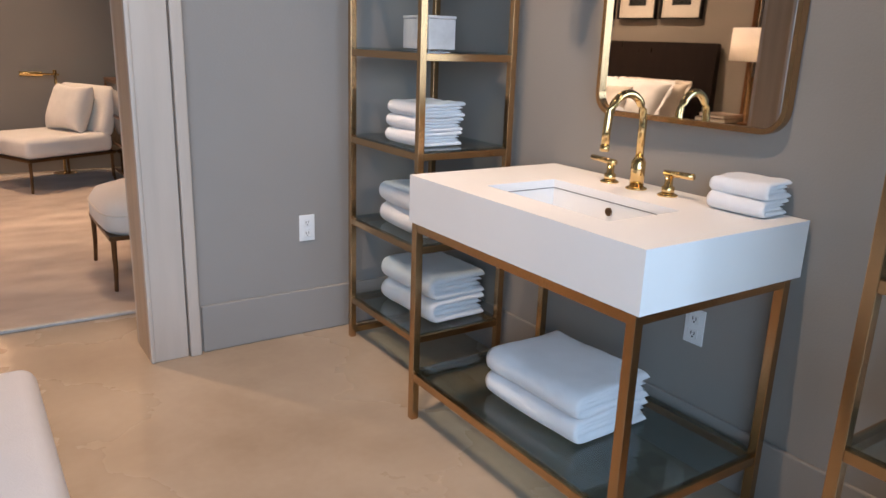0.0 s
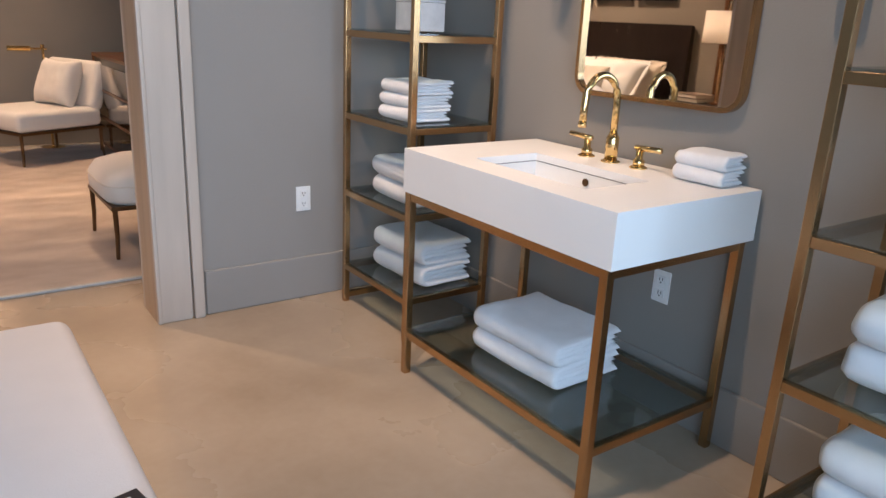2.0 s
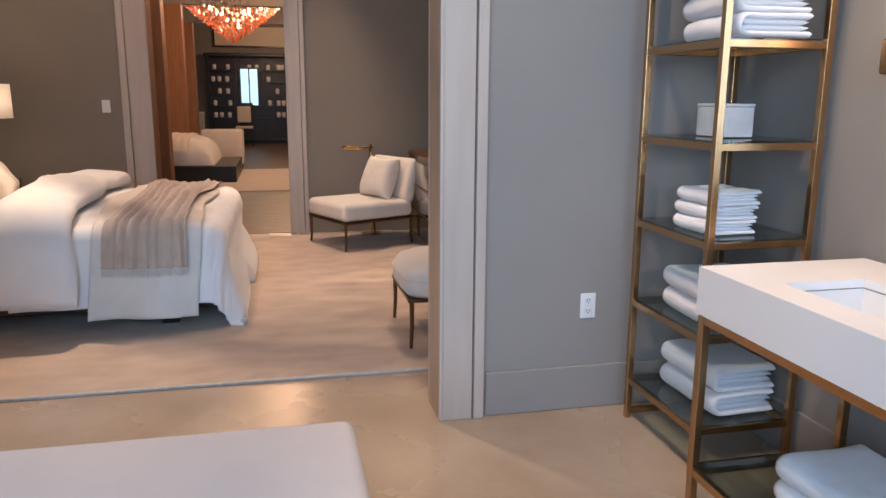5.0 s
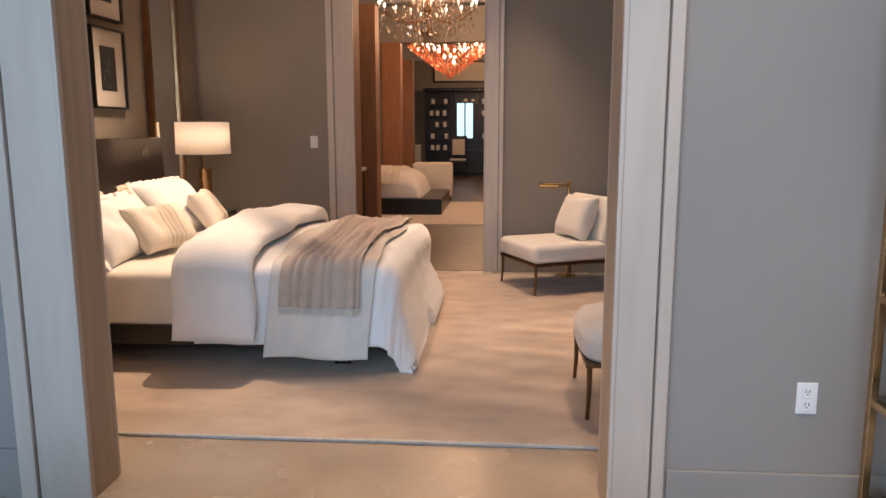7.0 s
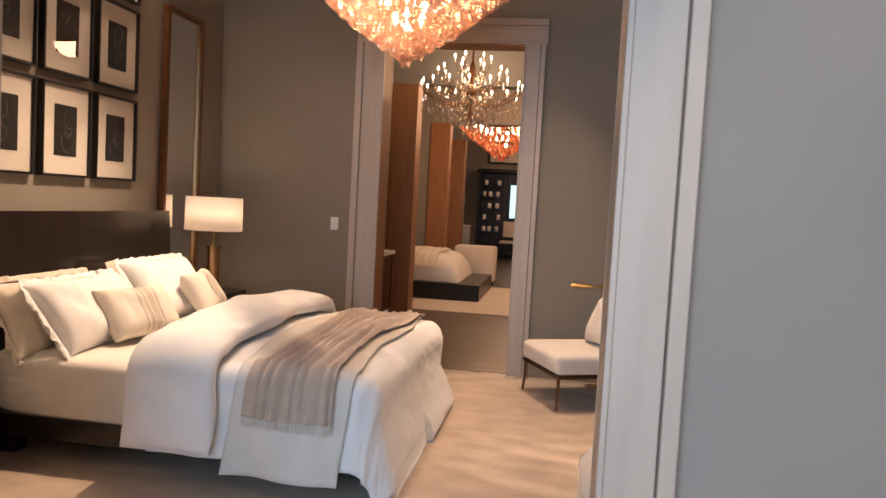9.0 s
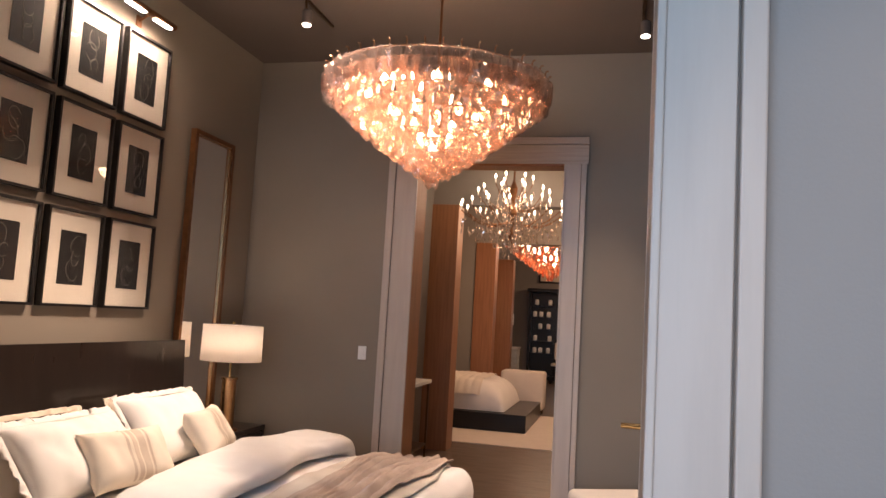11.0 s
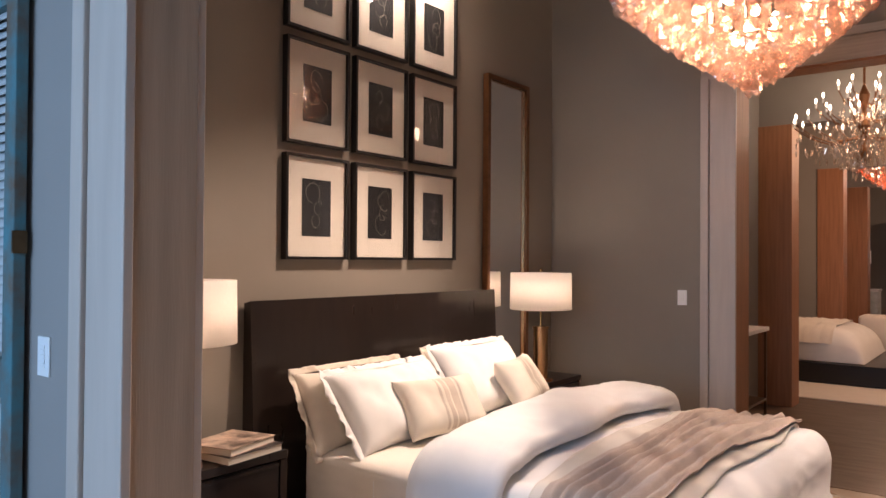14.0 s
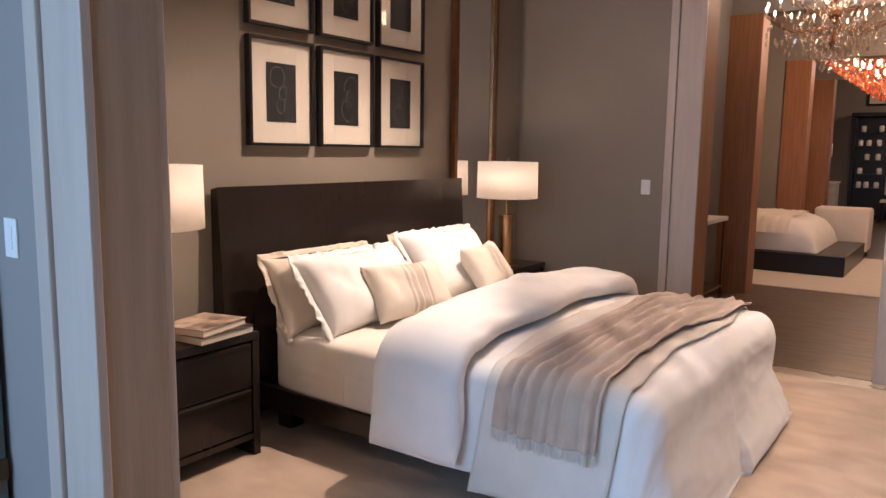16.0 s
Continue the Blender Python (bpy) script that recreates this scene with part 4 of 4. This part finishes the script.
def picture_light():
    t = thing("picture_light", "bronze picture light with three lit lamps", "picture lamp")
    part("bar", tube([(HX + 0.16, 5.46, 3.64), (HX + 0.16, 6.34, 3.64)], 0.026, 16), M_FRAMEB, t)
    for y in (5.65, 6.15):
        part("arm", tube([(HX + 0.003, y, 3.62), (HX + 0.08, y, 3.66), (HX + 0.16, y, 3.65)], 0.009, 10), M_FRAMEB, t)
        part("wall_plate", box((HX + 0.001, y - 0.03, 3.58), (HX + 0.01, y + 0.03, 3.66), 0.003), M_FRAMEB, t)
    for y in (5.6, 5.9, 6.2):
        part("lamp_lens", box((HX + 0.145, y - 0.09, 3.606), (HX + 0.182, y + 0.09, 3.616), 0.002), M_SPOT, t, "lit lens")
    lamp('AREA', "picture_lamp_light", look((HX + 0.17, 5.9, 3.6), (HX + 0.05, 5.9, 3.0)), 16, SOFT, size=(0.86, 0.03))


picture_light()


def leaning_mirror(y):
    t = thing("tall_mirror", "tall narrow mirror in a bronze frame beside the bed", "mirror", group="bedside mirrors")
    m = TOHEAD @ Matrix.Translation((y, 1.53, 0.02))
    part("frame", ring_frame(rect(0.605, 3.02), rect(0.535, 2.95), 0.0, 0.05, m), M_FRAMEB, t)
    part("inner_bead", ring_frame(rect(0.534, 2.949), rect(0.517, 2.932), 0.004, 0.034, m), M_BRASS, t)
    part("glass", slab(rect(0.518, 2.933), 0.002, 0.02, m), M_MIRROR, t, "silvered mirror glass")
    part("wall_cleat", box((HX + 0.001, y - 0.17, 2.0), (HX + 0.02, y + 0.17, 2.06)), M_DARK, t)
    part("foot_block", box((HX + 0.001, y - 0.28, 0.0), (HX + 0.06, y + 0.28, 0.02)), M_FRAMEB, t)


leaning_mirror(7.187)
leaning_mirror(4.035)


def drop_mesh(name, w, l, material):
    """A faceted hollow-looking glass drop: triangular in section, hung by its top."""
    bm = bmesh.new()
    rings = []
    for r, z in ((0.12, 0.0), (0.5, -0.12), (0.42, -0.8), (0.05, -1.0)):
        rings.append([bm.verts.new((r * w * math.cos(a), r * w * math.sin(a), z * l)) for a in (0.5, 2.6, 4.7)])
    for a, b in zip(rings, rings[1:]):
        for k in range(3):
            bm.faces.new((a[k], a[(k + 1) % 3], b[(k + 1) % 3], b[k]))
    bm.faces.new(rings[0][::-1])
    bm.faces.new(rings[-1])
    return mesh_of(name, bm, material)


def tiered_chandelier(c, R, tip, rim, label, dense=1.0, watts=60.0, spacing=0.062, tint=M_AMBER):
    """Tiers of glass drops in a bowl that narrows to a tip."""
    t = thing("tiered_chandelier", label, "chandelier", pose(*c), "amber chandeliers")
    me_a = drop_mesh("glass_drop", 0.062, 0.12, tint)
    me_s = drop_mesh("glass_drop", 0.06, 0.13, M_SMOKE)
    me_t = drop_mesh("glass_drop", 0.07, 0.17, M_SMOKE)
    n = 12
    rest = bmesh.new()
    built = 0
    for k in range(n):
        f = k / (n - 1)
        r = R * max(0.05, (1 - f ** 1.25) * 0.97 + 0.03)
        z = rim + 0.1 - (rim + 0.1 - tip - 0.12) * f
        part("tier_ring", tube([(r * 0.97 * math.cos(a * math.pi / 24), r * 0.97 * math.sin(a * math.pi / 24), z) for a in range(49)], 0.006, 6), M_FRAMEB, t)
        cnt = max(4, int(2 * math.pi * r / spacing * dense))
        for i in range(cnt):
            a = 2 * math.pi * (i + 0.5 * (k % 2)) / cnt
            m = pose(r * math.cos(a), r * math.sin(a), z + random.uniform(-0.008, 0.008), random.uniform(-5, 5), random.uniform(-5, 5), math.degrees(a) + random.uniform(-30, 30)) 
            pale = k == 0 or (k >= n - 2 and random.random() < 0.5) or random.random() < 0.25
            if built < 300:
                share("glass_drop", me_t if k == 0 else me_s if pale else me_a, t, m)
                built += 1
            else:
                nv = len(rest.verts)
                rest.from_mesh(me_a)
                rest.verts.ensure_lookup_table()
                for v in rest.verts[nv:]:
                    v.co = m @ v.co
        if k == 0:
            cnt2 = int(cnt * 0.55)
            hook = mesh_of("hook", tube([(0, 0, 0), (0.0, 0, 0.02), (0.008, 0, 0.032), (0.022, 0, 0.03)], 0.005, 6), M_FRAMEB)
            for i in range(cnt2):
                a = 2 * math.pi * i / cnt2
                share("hook", hook, t, pose(r * math.cos(a), r * math.sin(a), z, 0, 0, math.degrees(a)))
    if len(rest.verts):
        tagged(part("inner_glass", rest, tint, t), kind="stuff")
    else:
        rest.free()
    part("rod", tube([(0, 0, rim + 0.1), (0, 0, H - c[2])], 0.009, 8), M_FRAMEB, t)
    part("canopy", rev([(0.07, H - c[2] - 0.03), (0.07, H - c[2] - 0.004), (0.02, H - c[2] - 0.002)], 24), M_FRAMEB, t)
    for k in range(6):
        a = k * math.pi / 3
        part("spoke", tube([(0, 0, rim + 0.1), (R * 0.97 * math.cos(a), R * 0.97 * math.sin(a), rim + 0.1)], 0.006, 6), M_FRAMEB, t)
    bulb = mesh_of("bulb", rev([(0.008, 0), (0.024, 0.02), (0.026, 0.045), (0.012, 0.075), (0.002, 0.08)], 12), M_BULB, True)
    for rr, nn, zz in ((0.62, 8, rim - 0.03), (0.36, 6, rim - 0.16), (0.15, 3, rim - 0.3)):
        for k in range(nn):
            a = 2 * math.pi * (k + 0.3) / nn
            share("bulb", bulb, t, pose(R * rr * math.cos(a), R * rr * math.sin(a), zz))
    lamp('POINT', "chandelier_light", pose(c[0], c[1], c[2] + rim - 0.05), watts, WARM, radius=0.2)


tiered_chandelier((-0.386, 6.367, 2.49), 0.73, 0.0, 0.6, "tiered amber glass drop chandelier, lit", 1.1, 16)


def track_head(x, y, label):
    t = thing("track_spot", label, "spotlight", group="ceiling spots")
    part("track", box((x - 0.03, y - 0.34, H - 0.022), (x - 0.002, y + 0.52, H - 0.0005), 0.003), M_BRONZE, t)
    part("stem", tube([(x - 0.016, y, H - 0.022), (x - 0.008, y, H - 0.09)], 0.009, 10), M_BRONZE, t)
    part("can", rev([(0.03, -0.07), (0.038, -0.06), (0.036, 0.03), (0.018, 0.045)], 24, (x, y, H - 0.135)), M_CEIL, t)
    part("lens", rev([(0.031, -0.078), (0.031, -0.071)], 20, (x, y, H - 0.135)), M_SPOT, t, "lit lens")


track_head(-1.5, 6.66, "small taupe ceiling track spot, lit")
track_head(0.955, 7.1, "small taupe ceiling track spot, lit")


def slipper_chair(m, label, arms=False):
    t = thing("slipper_chair", label, "chair", m)
    # local: x across, y back
    part("seat", box((-0.36, -0.42, 0.27), (0.36, 0.34, 0.43), 0.05, 5), M_UPH, t, smooth=True)
    bk = part("backrest", box((-0.36, -0.06, -0.02), (0.36, 0.06, 0.40), 0.05, 5), M_UPH, t, smooth=True)
    bk.matrix_basis = pose(0, 0.3, 0.42, -14, 0, 0)
    part("seat_frame", box((-0.35, -0.41, 0.245), (0.35, 0.36, 0.27), 0.004), M_BRONZE, t)
    for x in (-0.33, 0.33):
        for y in (-0.39, 0.33):
            part("leg", tube([(x, y, 0.25), (x * 1.0, y, 0.1), (x * 1.02, y * 1.02, 0.0)], [0.014, 0.012, 0.01], 10), M_BRONZE, t)
    return t


slipper_chair(pose(1.03, 7.32, 0.014, 0, 0, -65), "ivory upholstered slipper chair on thin bronze legs")
pillow("chair_pillow", "ivory square cushion on the slipper chair", 0.5, 0.42, 0.2, M_UPH, pose(1.2, 7.4, 0.63, 0, 0, 0) @ pose(0, 0, 0, 0, 0, -65) @ pose(0, 0, 0, 70, 0, 0), category="cushion")


def mirrored_chest(x0, y1):
    """Low chest with mirrored drawer fronts that face the bed."""
    t = thing("mirrored_chest", "dark framed chest with antiqued mirror drawer fronts", "chest of drawers")
    x1, y0, h = x0 + 0.5, y1 - 1.6, 0.89
    part("carcass", box((x0 + 0.02, y0 + 0.02, 0.1), (x1, y1 - 0.02, h - 0.03), 0.003), M_BLACK, t)
    part("top", box((x0, y0, h - 0.03), (x1, y1, h), 0.004), M_FRAMEB, t)
    for y in (y0, y1 - 0.025):
        part("post", box((x0, y, 0), (x0 + 0.019, y + 0.025, h - 0.03), 0.002), M_FRAMEB, t)
        part("back_post", box((x1 - 0.03, y + 0.001, 0), (x1 - 0.001, y + 0.019, 0.1), 0.002), M_FRAMEB, t)
    for k in range(3):
        z = 0.115 + 0.238 * k
        part("rail", box((x0 + 0.001, y0 + 0.025, z - 0.018), (x0 + 0.019, y1 - 0.025, z), 0.002), M_FRAMEB, t)
        part("drawer_front", box((x0 + 0.008, y0 + 0.03, z + 0.003), (x0 + 0.0195, y1 - 0.03, z + 0.215), 0.002), M_ANTIQUE, t, "antiqued mirror drawer front")


mirrored_chest(1.5, 7.45)


def ottoman():
    t = thing("ottoman", "ivory upholstered ottoman on slim bronze legs", "ottoman", pose(1.25, 4.43, 0.014))

    def fn(u, v):
        a = 2 * math.pi * u
        c, s = math.cos(a), math.sin(a)
        x, y = math.copysign(abs(c) ** 0.4, c) * 0.345, math.copysign(abs(s) ** 0.4, s) * 0.33
        prof = ((0.0, 0.285), (0.94, 0.285), (1.0, 0.31), (1.0, 0.37), (0.985, 0.40), (0.9, 0.445), (0.6, 0.485), (0.001, 0.50))
        k, z = prof[int(round(v * 7))]
        return (x * k, y * k, z)
    bm = sheet(fn, 64, 7, True)
    bmesh.ops.remove_doubles(bm, verts=bm.verts, dist=0.0005)
    part("seat", bm, M_UPH, t, smooth=True)

    def pip(u):
        a = 2 * math.pi * u
        c, s = math.cos(a), math.sin(a)
        return (math.copysign(abs(c) ** 0.4, c) * 0.347, math.copysign(abs(s) ** 0.4, s) * 0.332, 0.385)
    part("piping", tube([pip(i / 64) for i in range(65)], 0.004, 6), M_SHAM, t)
    part("seat_frame", box((-0.33, -0.31, 0.262), (0.33, 0.31, 0.285), 0.004), M_BRONZE, t)
    for x in (-0.31, 0.31):
        for y in (-0.3, 0.3):
            part("leg", tube([(x, y, 0.265), (x, y, 0.12), (x * 1.02, y * 1.02, 0.0)], [0.014, 0.012, 0.01], 10), M_BRONZE, t)


ottoman()


def reading_lamp():
    t = thing("floor_lamp", "slim brass pharmacy reading lamp beside the chair", "floor lamp", pose(1.16, 7.78, 0.0))
    part("base", rev([(0.11, 0), (0.11, 0.012), (0.02, 0.02)], 28), M_GOLD, t)
    part("pole", tube([(0, 0, 0.015), (0, 0, 0.9)], 0.011, 12), M_GOLD, t)
    part("arm", tube([(0.03, 0, 0.89), (-0.22, 0, 0.9)], 0.009, 10), M_GOLD, t)
    part("head", tube([(-0.28, 0, 0.895), (-0.1, 0, 0.895)], 0.022, 14), M_GOLD, t)
    part("knob", rev([(0.016, 0), (0.016, 0.03)], 14, (0, 0, 0.9)), M_GOLD, t)


reading_lamp()

# ---- rooms seen through the far doorway ----
structure("wall_hall_left", box((-1.75, FB, 0), (-1.55, 10.9, H)), M_WALL, "brown taupe wall of the next room")
structure("wall_hall_right", box((2.6, FB, 0), (2.8, 26, H)), M_WALL, "taupe side wall of the next rooms")
structure("wall_second_left", box((-3.4, 10.9, 0), (-3.2, 26, H)), M_WALL, "taupe side wall of the next rooms")
structure("wall_end", box((-3.4, 24.0, 0), (2.8, 24.2, H)), M_WALL, "taupe end wall of the last room")
for k, (y, xr) in enumerate(((10.9, -1.2), (15.4, -1.45), (19.0, -1.62))):
    structure("wall_cross_%d" % (k + 1), box((-3.2, y, 0), (xr - 0.02, y + 0.25, H)), M_WALL, "taupe cross wall beside an opening")
    structure("wood_pier_%d" % (k + 1), box((xr - 0.38, y - 0.03, 0), (xr, y + 0.3, 3.1), 0.006), M_WOOD, "warm oak lined pier of an opening")
    structure("wall_cross_right_%d" % (k + 1), box((0.75, y, 0), (2.6, y + 0.25, H)), M_WALL, "taupe cross wall beside an opening")
    structure("cross_head_%d" % (k + 1), box((xr - 0.02, y, 3.1), (0.75, y + 0.25, H)), M_WALL, "taupe wall above an opening")
# added fill points without fixtures, to brighten the further rooms
for y, e in ((9.6, 36), (13.2, 190), (17.2, 65), (21.5, 80)):
    lamp('POINT', "room_fill", pose(0.3, y, 3.3), e, (1.0, 0.62, 0.36), radius=0.2)

structure("floor_next_rooms", box((-3.2, FB - 0.19, 0.0), (2.6, 24.0, 0.004)), M_HALL, "dark stained floor of the next rooms")
rg2 = thing("pale_rug", "pale cream rug under the second bed", "rug")
part("surface", box((-2.9, 11.6, 0), (0.6, 15.1, 0.014), 0.004), M_UPH, rg2)


def second_bed():
    t = thing("platform_bed", "dark platform bed with white bedding in the next room", "bed", pose(-1.6, 13.85, 0.014))
    part("platform", box((-1.3, -1.05, 0.0), (1.15, 1.05, 0.26), 0.01), M_BLACK, t)
    part("headboard", box((-1.4, -1.05, 0.0), (-1.3, 1.05, 1.1), 0.02), M_DARK, t)

    def fn(u, v):
        a, b = 2 * u - 1, 2 * v - 1
        e = max(0, 1 - a ** 6) ** 0.5 * max(0, 1 - b ** 6) ** 0.5
        x, y = a * 0.98 - 0.18, b * 0.93
        return (x, y, 0.27 + 0.44 * e + 0.03 * noise.noise((x * 4, y * 4, 0)) * e)
    part("duvet_cover", sheet(fn, 50, 50), M_LINEN, t, "rumpled white duvet", True)
    pl = box((-1.25, -0.8, 0.7), (-0.8, 0.8, 0.92), 0.08, 4)
    part("pillow_row", pl, M_LINEN, t, smooth=True)


second_bed()
sb = thing("bed_throw", "cream fringed throw over the second bed", "throw", pose(-1.6, 13.85, 0.014))


def second_throw(u, v):
    a, b = 2 * (0.3 + 0.5 * u) - 1, 2 * (0.02 + 0.9 * v) - 1
    e = max(0, 1 - a ** 6) ** 0.5 * max(0, 1 - b ** 6) ** 0.5
    x, y = a * 1.0 - 0.18, b * 0.96
    return (x, y, 0.3 + 0.43 * e + 0.03 * noise.noise((x * 4, y * 4, 0)) * e + 0.012 * abs(math.sin(u * 26)))


part("knit", sheet(second_throw, 60, 40), M_SHEET, sb, smooth=True)
bs = thing("end_bench", "ivory upholstered bench at the foot of the second bed", "bench", pose(-0.7, 15.3, 0.004))
part("seat", box((-0.5, -0.25, 0.1), (0.28, 0.25, 0.77), 0.05, 4), M_UPH, bs, smooth=True)
for x in (-0.45, 0.2):
    for y in (-0.2, 0.16):
        part("leg", box((x, y, 0), (x + 0.04, y + 0.04, 0.1)), M_BRONZE, bs)

ft = thing("side_table", "small blue grey bedside table in the last room", "table", pose(-1.88, 20.8, 0.004))
part("top", box((-0.3, -0.25, 0.95), (0.25, 0.25, 1.0), 0.005), M_MARBLE, ft)
part("body", box((-0.28, -0.23, 0.1), (0.23, 0.23, 0.95), 0.005), M_LOUVER, ft)
for x in (-0.27, 0.18):
    for y in (-0.22, 0.18):
        part("leg", box((x, y, 0), (x + 0.04, y + 0.04, 0.1)), M_BRONZE, ft)
table_lamp(-2.05, 20.8, 1.005)


def desk_chair():
    t = thing("side_chair", "black framed side chair with a pale padded back", "chair", pose(-0.7, 22.5, 0.004))
    for x in (-0.26, 0.22):
        part("front_leg", box((x, -0.25, 0), (x + 0.04, -0.21, 0.46), 0.004), M_BLACK, t)
        part("back_post", box((x, 0.2, 0), (x + 0.04, 0.24, 1.22), 0.004), M_BLACK, t)
    part("seat_frame", box((-0.26, -0.25, 0.44), (0.26, 0.24, 0.49), 0.006), M_BLACK, t)
    part("seat", box((-0.24, -0.23, 0.49), (0.24, 0.19, 0.56), 0.025, 3), M_UPH, t, smooth=True)
    part("top_rail", box((-0.219, 0.2, 1.15), (0.219, 0.235, 1.22), 0.006), M_BLACK, t)
    part("back_pad", box((-0.19, 0.185, 0.66), (0.19, 0.235, 1.12), 0.02, 3), M_UPH, t, smooth=True)


desk_chair()


def crystal_chandelier(c, R):
    """Branched chandelier: curved arms with candle bulbs, and strings of crystal."""
    t = thing("crystal_chandelier", "branched crystal chandelier with lit candle bulbs", "chandelier", pose(*c))
    part("stem", rev([(0.015, 0.0), (0.05, 0.1), (0.02, 0.2), (0.06, 0.35), (0.02, 0.5), (0.05, 0.65), (0.012, 0.75), (0.01, H - c[2] - 0.005)], 16), M_FRAMEB, t)
    bulb = mesh_of("candle_bulb", rev([(0.005, 0), (0.011, 0.014), (0.01, 0.032), (0.002, 0.052)], 10), M_BULB2, True)
    tube_me = mesh_of("candle_tube", rev([(0.009, 0), (0.009, 0.05)], 10), M_PLASTIC)
    drop = drop_mesh("crystal", 0.026, 0.062, M_CLEARDROP)
    cnt = 0
    for r, n, z in ((R, 16, 0.38), (R * 0.68, 10, 0.56), (R * 0.36, 6, 0.72)):
        for k in range(n):
            a = 2 * math.pi * (k + 0.2) / n
            ca, sa = math.cos(a), math.sin(a)
            pts = [(r * f * ca, r * f * sa, z - 0.12 + 0.02 - 0.11 * math.sin(math.pi * f) + 0.1 * f * f) for f in (0.05, 0.25, 0.5, 0.75, 0.92, 1.0)]
            part("arm", tube(pts, 0.005, 6), M_FRAMEB, t)
            share("candle_tube", tube_me, t, pose(r * ca, r * sa, z))
            share("candle_bulb", bulb, t, pose(r * ca, r * sa, z + 0.05))
            for j in range(12):
                f = 1 - j * 0.08
                share("crystal", drop, t, pose(r * f * ca + random.uniform(-.03, .03), r * f * sa + random.uniform(-.03, .03), z - random.uniform(0.0, 0.24) - 0.026 * j, random.uniform(-8, 8), random.uniform(-8, 8), random.uniform(0, 360)))
                cnt += 1
    for k in range(80):
        f = k / 80
        a = k * 2.4
        share("crystal", drop, t, pose(R * 0.5 * (1 - f) * math.cos(a), R * 0.5 * (1 - f) * math.sin(a), 0.22 - 0.2 * f, 0, 0, k * 40))
    lamp('POINT', "crystal_light", pose(c[0], c[1], c[2] + 0.5), 25, WARM, radius=0.25)


crystal_chandelier((-0.43, 10.35, 2.57), 0.62)


def far_chandelier():
    tiered_chandelier((-0.6, 17.2, 2.52), 0.95, 0.0, 0.75, "tiered amber chandelier in a further room, lit", 0.75, 40, 0.09, M_COPPER)


far_chandelier()


def cabinet():
    t = thing("display_cabinet", "tall black glazed cabinet with white objects on shelves", "cabinet", pose(-0.55, 23.6, 0))
    part("body", box((-1.2, 0.1, 0), (1.2, 0.35, 2.55), 0.01), M_BLACK, t)
    for x in (-1.2, -0.42, 0.38, 1.16):
        part("stile", box((x, -0.15, 0), (x + 0.06, 0.1, 2.55), 0.004), M_BLACK, t)
    part("cornice", box((-1.26, -0.2, 2.55), (1.28, 0.36, 2.66), 0.02), M_BLACK, t)
    for z in (0.1, 0.75, 1.1, 1.45, 1.8, 2.15):
        part("shelf", box((-1.19, -0.14, z), (1.2, 0.1, z + 0.03)), M_BLACK, t)
    me = mesh_of("white_jar", rev([(0.05, 0), (0.06, 0.02), (0.06, 0.14), (0.03, 0.16)], 12), M_CERAMIC, True)
    for z in (0.78, 1.13, 1.48, 1.83, 2.18):
        for x in (-1.0, -0.85, -0.6, -0.2, 0.0, 0.22, 0.6, 0.85, 1.0):
            if random.random() < 0.7:
                jar = tagged(new("storage_jar", me), "white ceramic jar on a black shelf", "jar", "cabinet jars")
                jar.matrix_world = pose(-0.55 + x + random.uniform(-0.03, 0.03), 23.58, z + 0.001)


cabinet()
win = thing("end_window", "tall bright window in the far end wall", "window")
M_DAYPANE = glow("bright_pane", (0.45, 0.78, 0.9), 1.4)
for x in (-0.78, -0.52):
    part("pane", box((x, 23.42, 1.15), (x + 0.22, 23.43, 2.2)), M_DAYPANE, win)
part("window_frame", box((-0.83, 23.435, 1.1), (-0.25, 23.44, 2.25)), M_BLACK, win)
win["kind"] = "structure"


def console():
    t = thing("console_table", "small console table with stone top in the next room", "table", pose(-1.36, 9.35, 0))
    part("top", box((-0.18, -0.45, 0.92), (0.2, 0.45, 0.96), 0.006), M_STONE, t)
    for x in (-0.15, 0.16):
        for y in (-0.42, 0.4):
            part("leg", box((x, y, 0), (x + 0.022, y + 0.022, 0.92), 0.002), M_BRONZE, t)
    part("lower_shelf", box((-0.16, -0.42, 0.25), (0.18, 0.42, 0.27)), M_BRONZE, t)


console()


def hall_mirror():
    t = thing("hall_mirror", "tall brass framed mirror on the next room's wall", "mirror")
    m = Matrix(((0, 0, 1, -1.55), (1, 0, 0, 0), (0, 1, 0, 0), (0, 0, 0, 1))) @ Matrix.Translation((9.3, 1.9, 0))
    part("frame", ring_frame(rect(0.8, 1.7), rect(0.73, 1.63), 0.002, 0.04, m), M_BRASS, t)
    part("glass", slab(rect(0.732, 1.632), 0.003, 0.018, m), M_MIRROR, t)


hall_mirror()


art = thing("wall_art", "pale framed artwork above the black cabinet", "picture")
part("frame", box((-1.55, 23.93, 2.85), (0.6, 23.97, 3.5), 0.006), M_BLACK, art)
part("sheet", box((-1.5, 23.915, 2.9), (0.55, 23.93, 3.45)), M_MATBOARD, art)
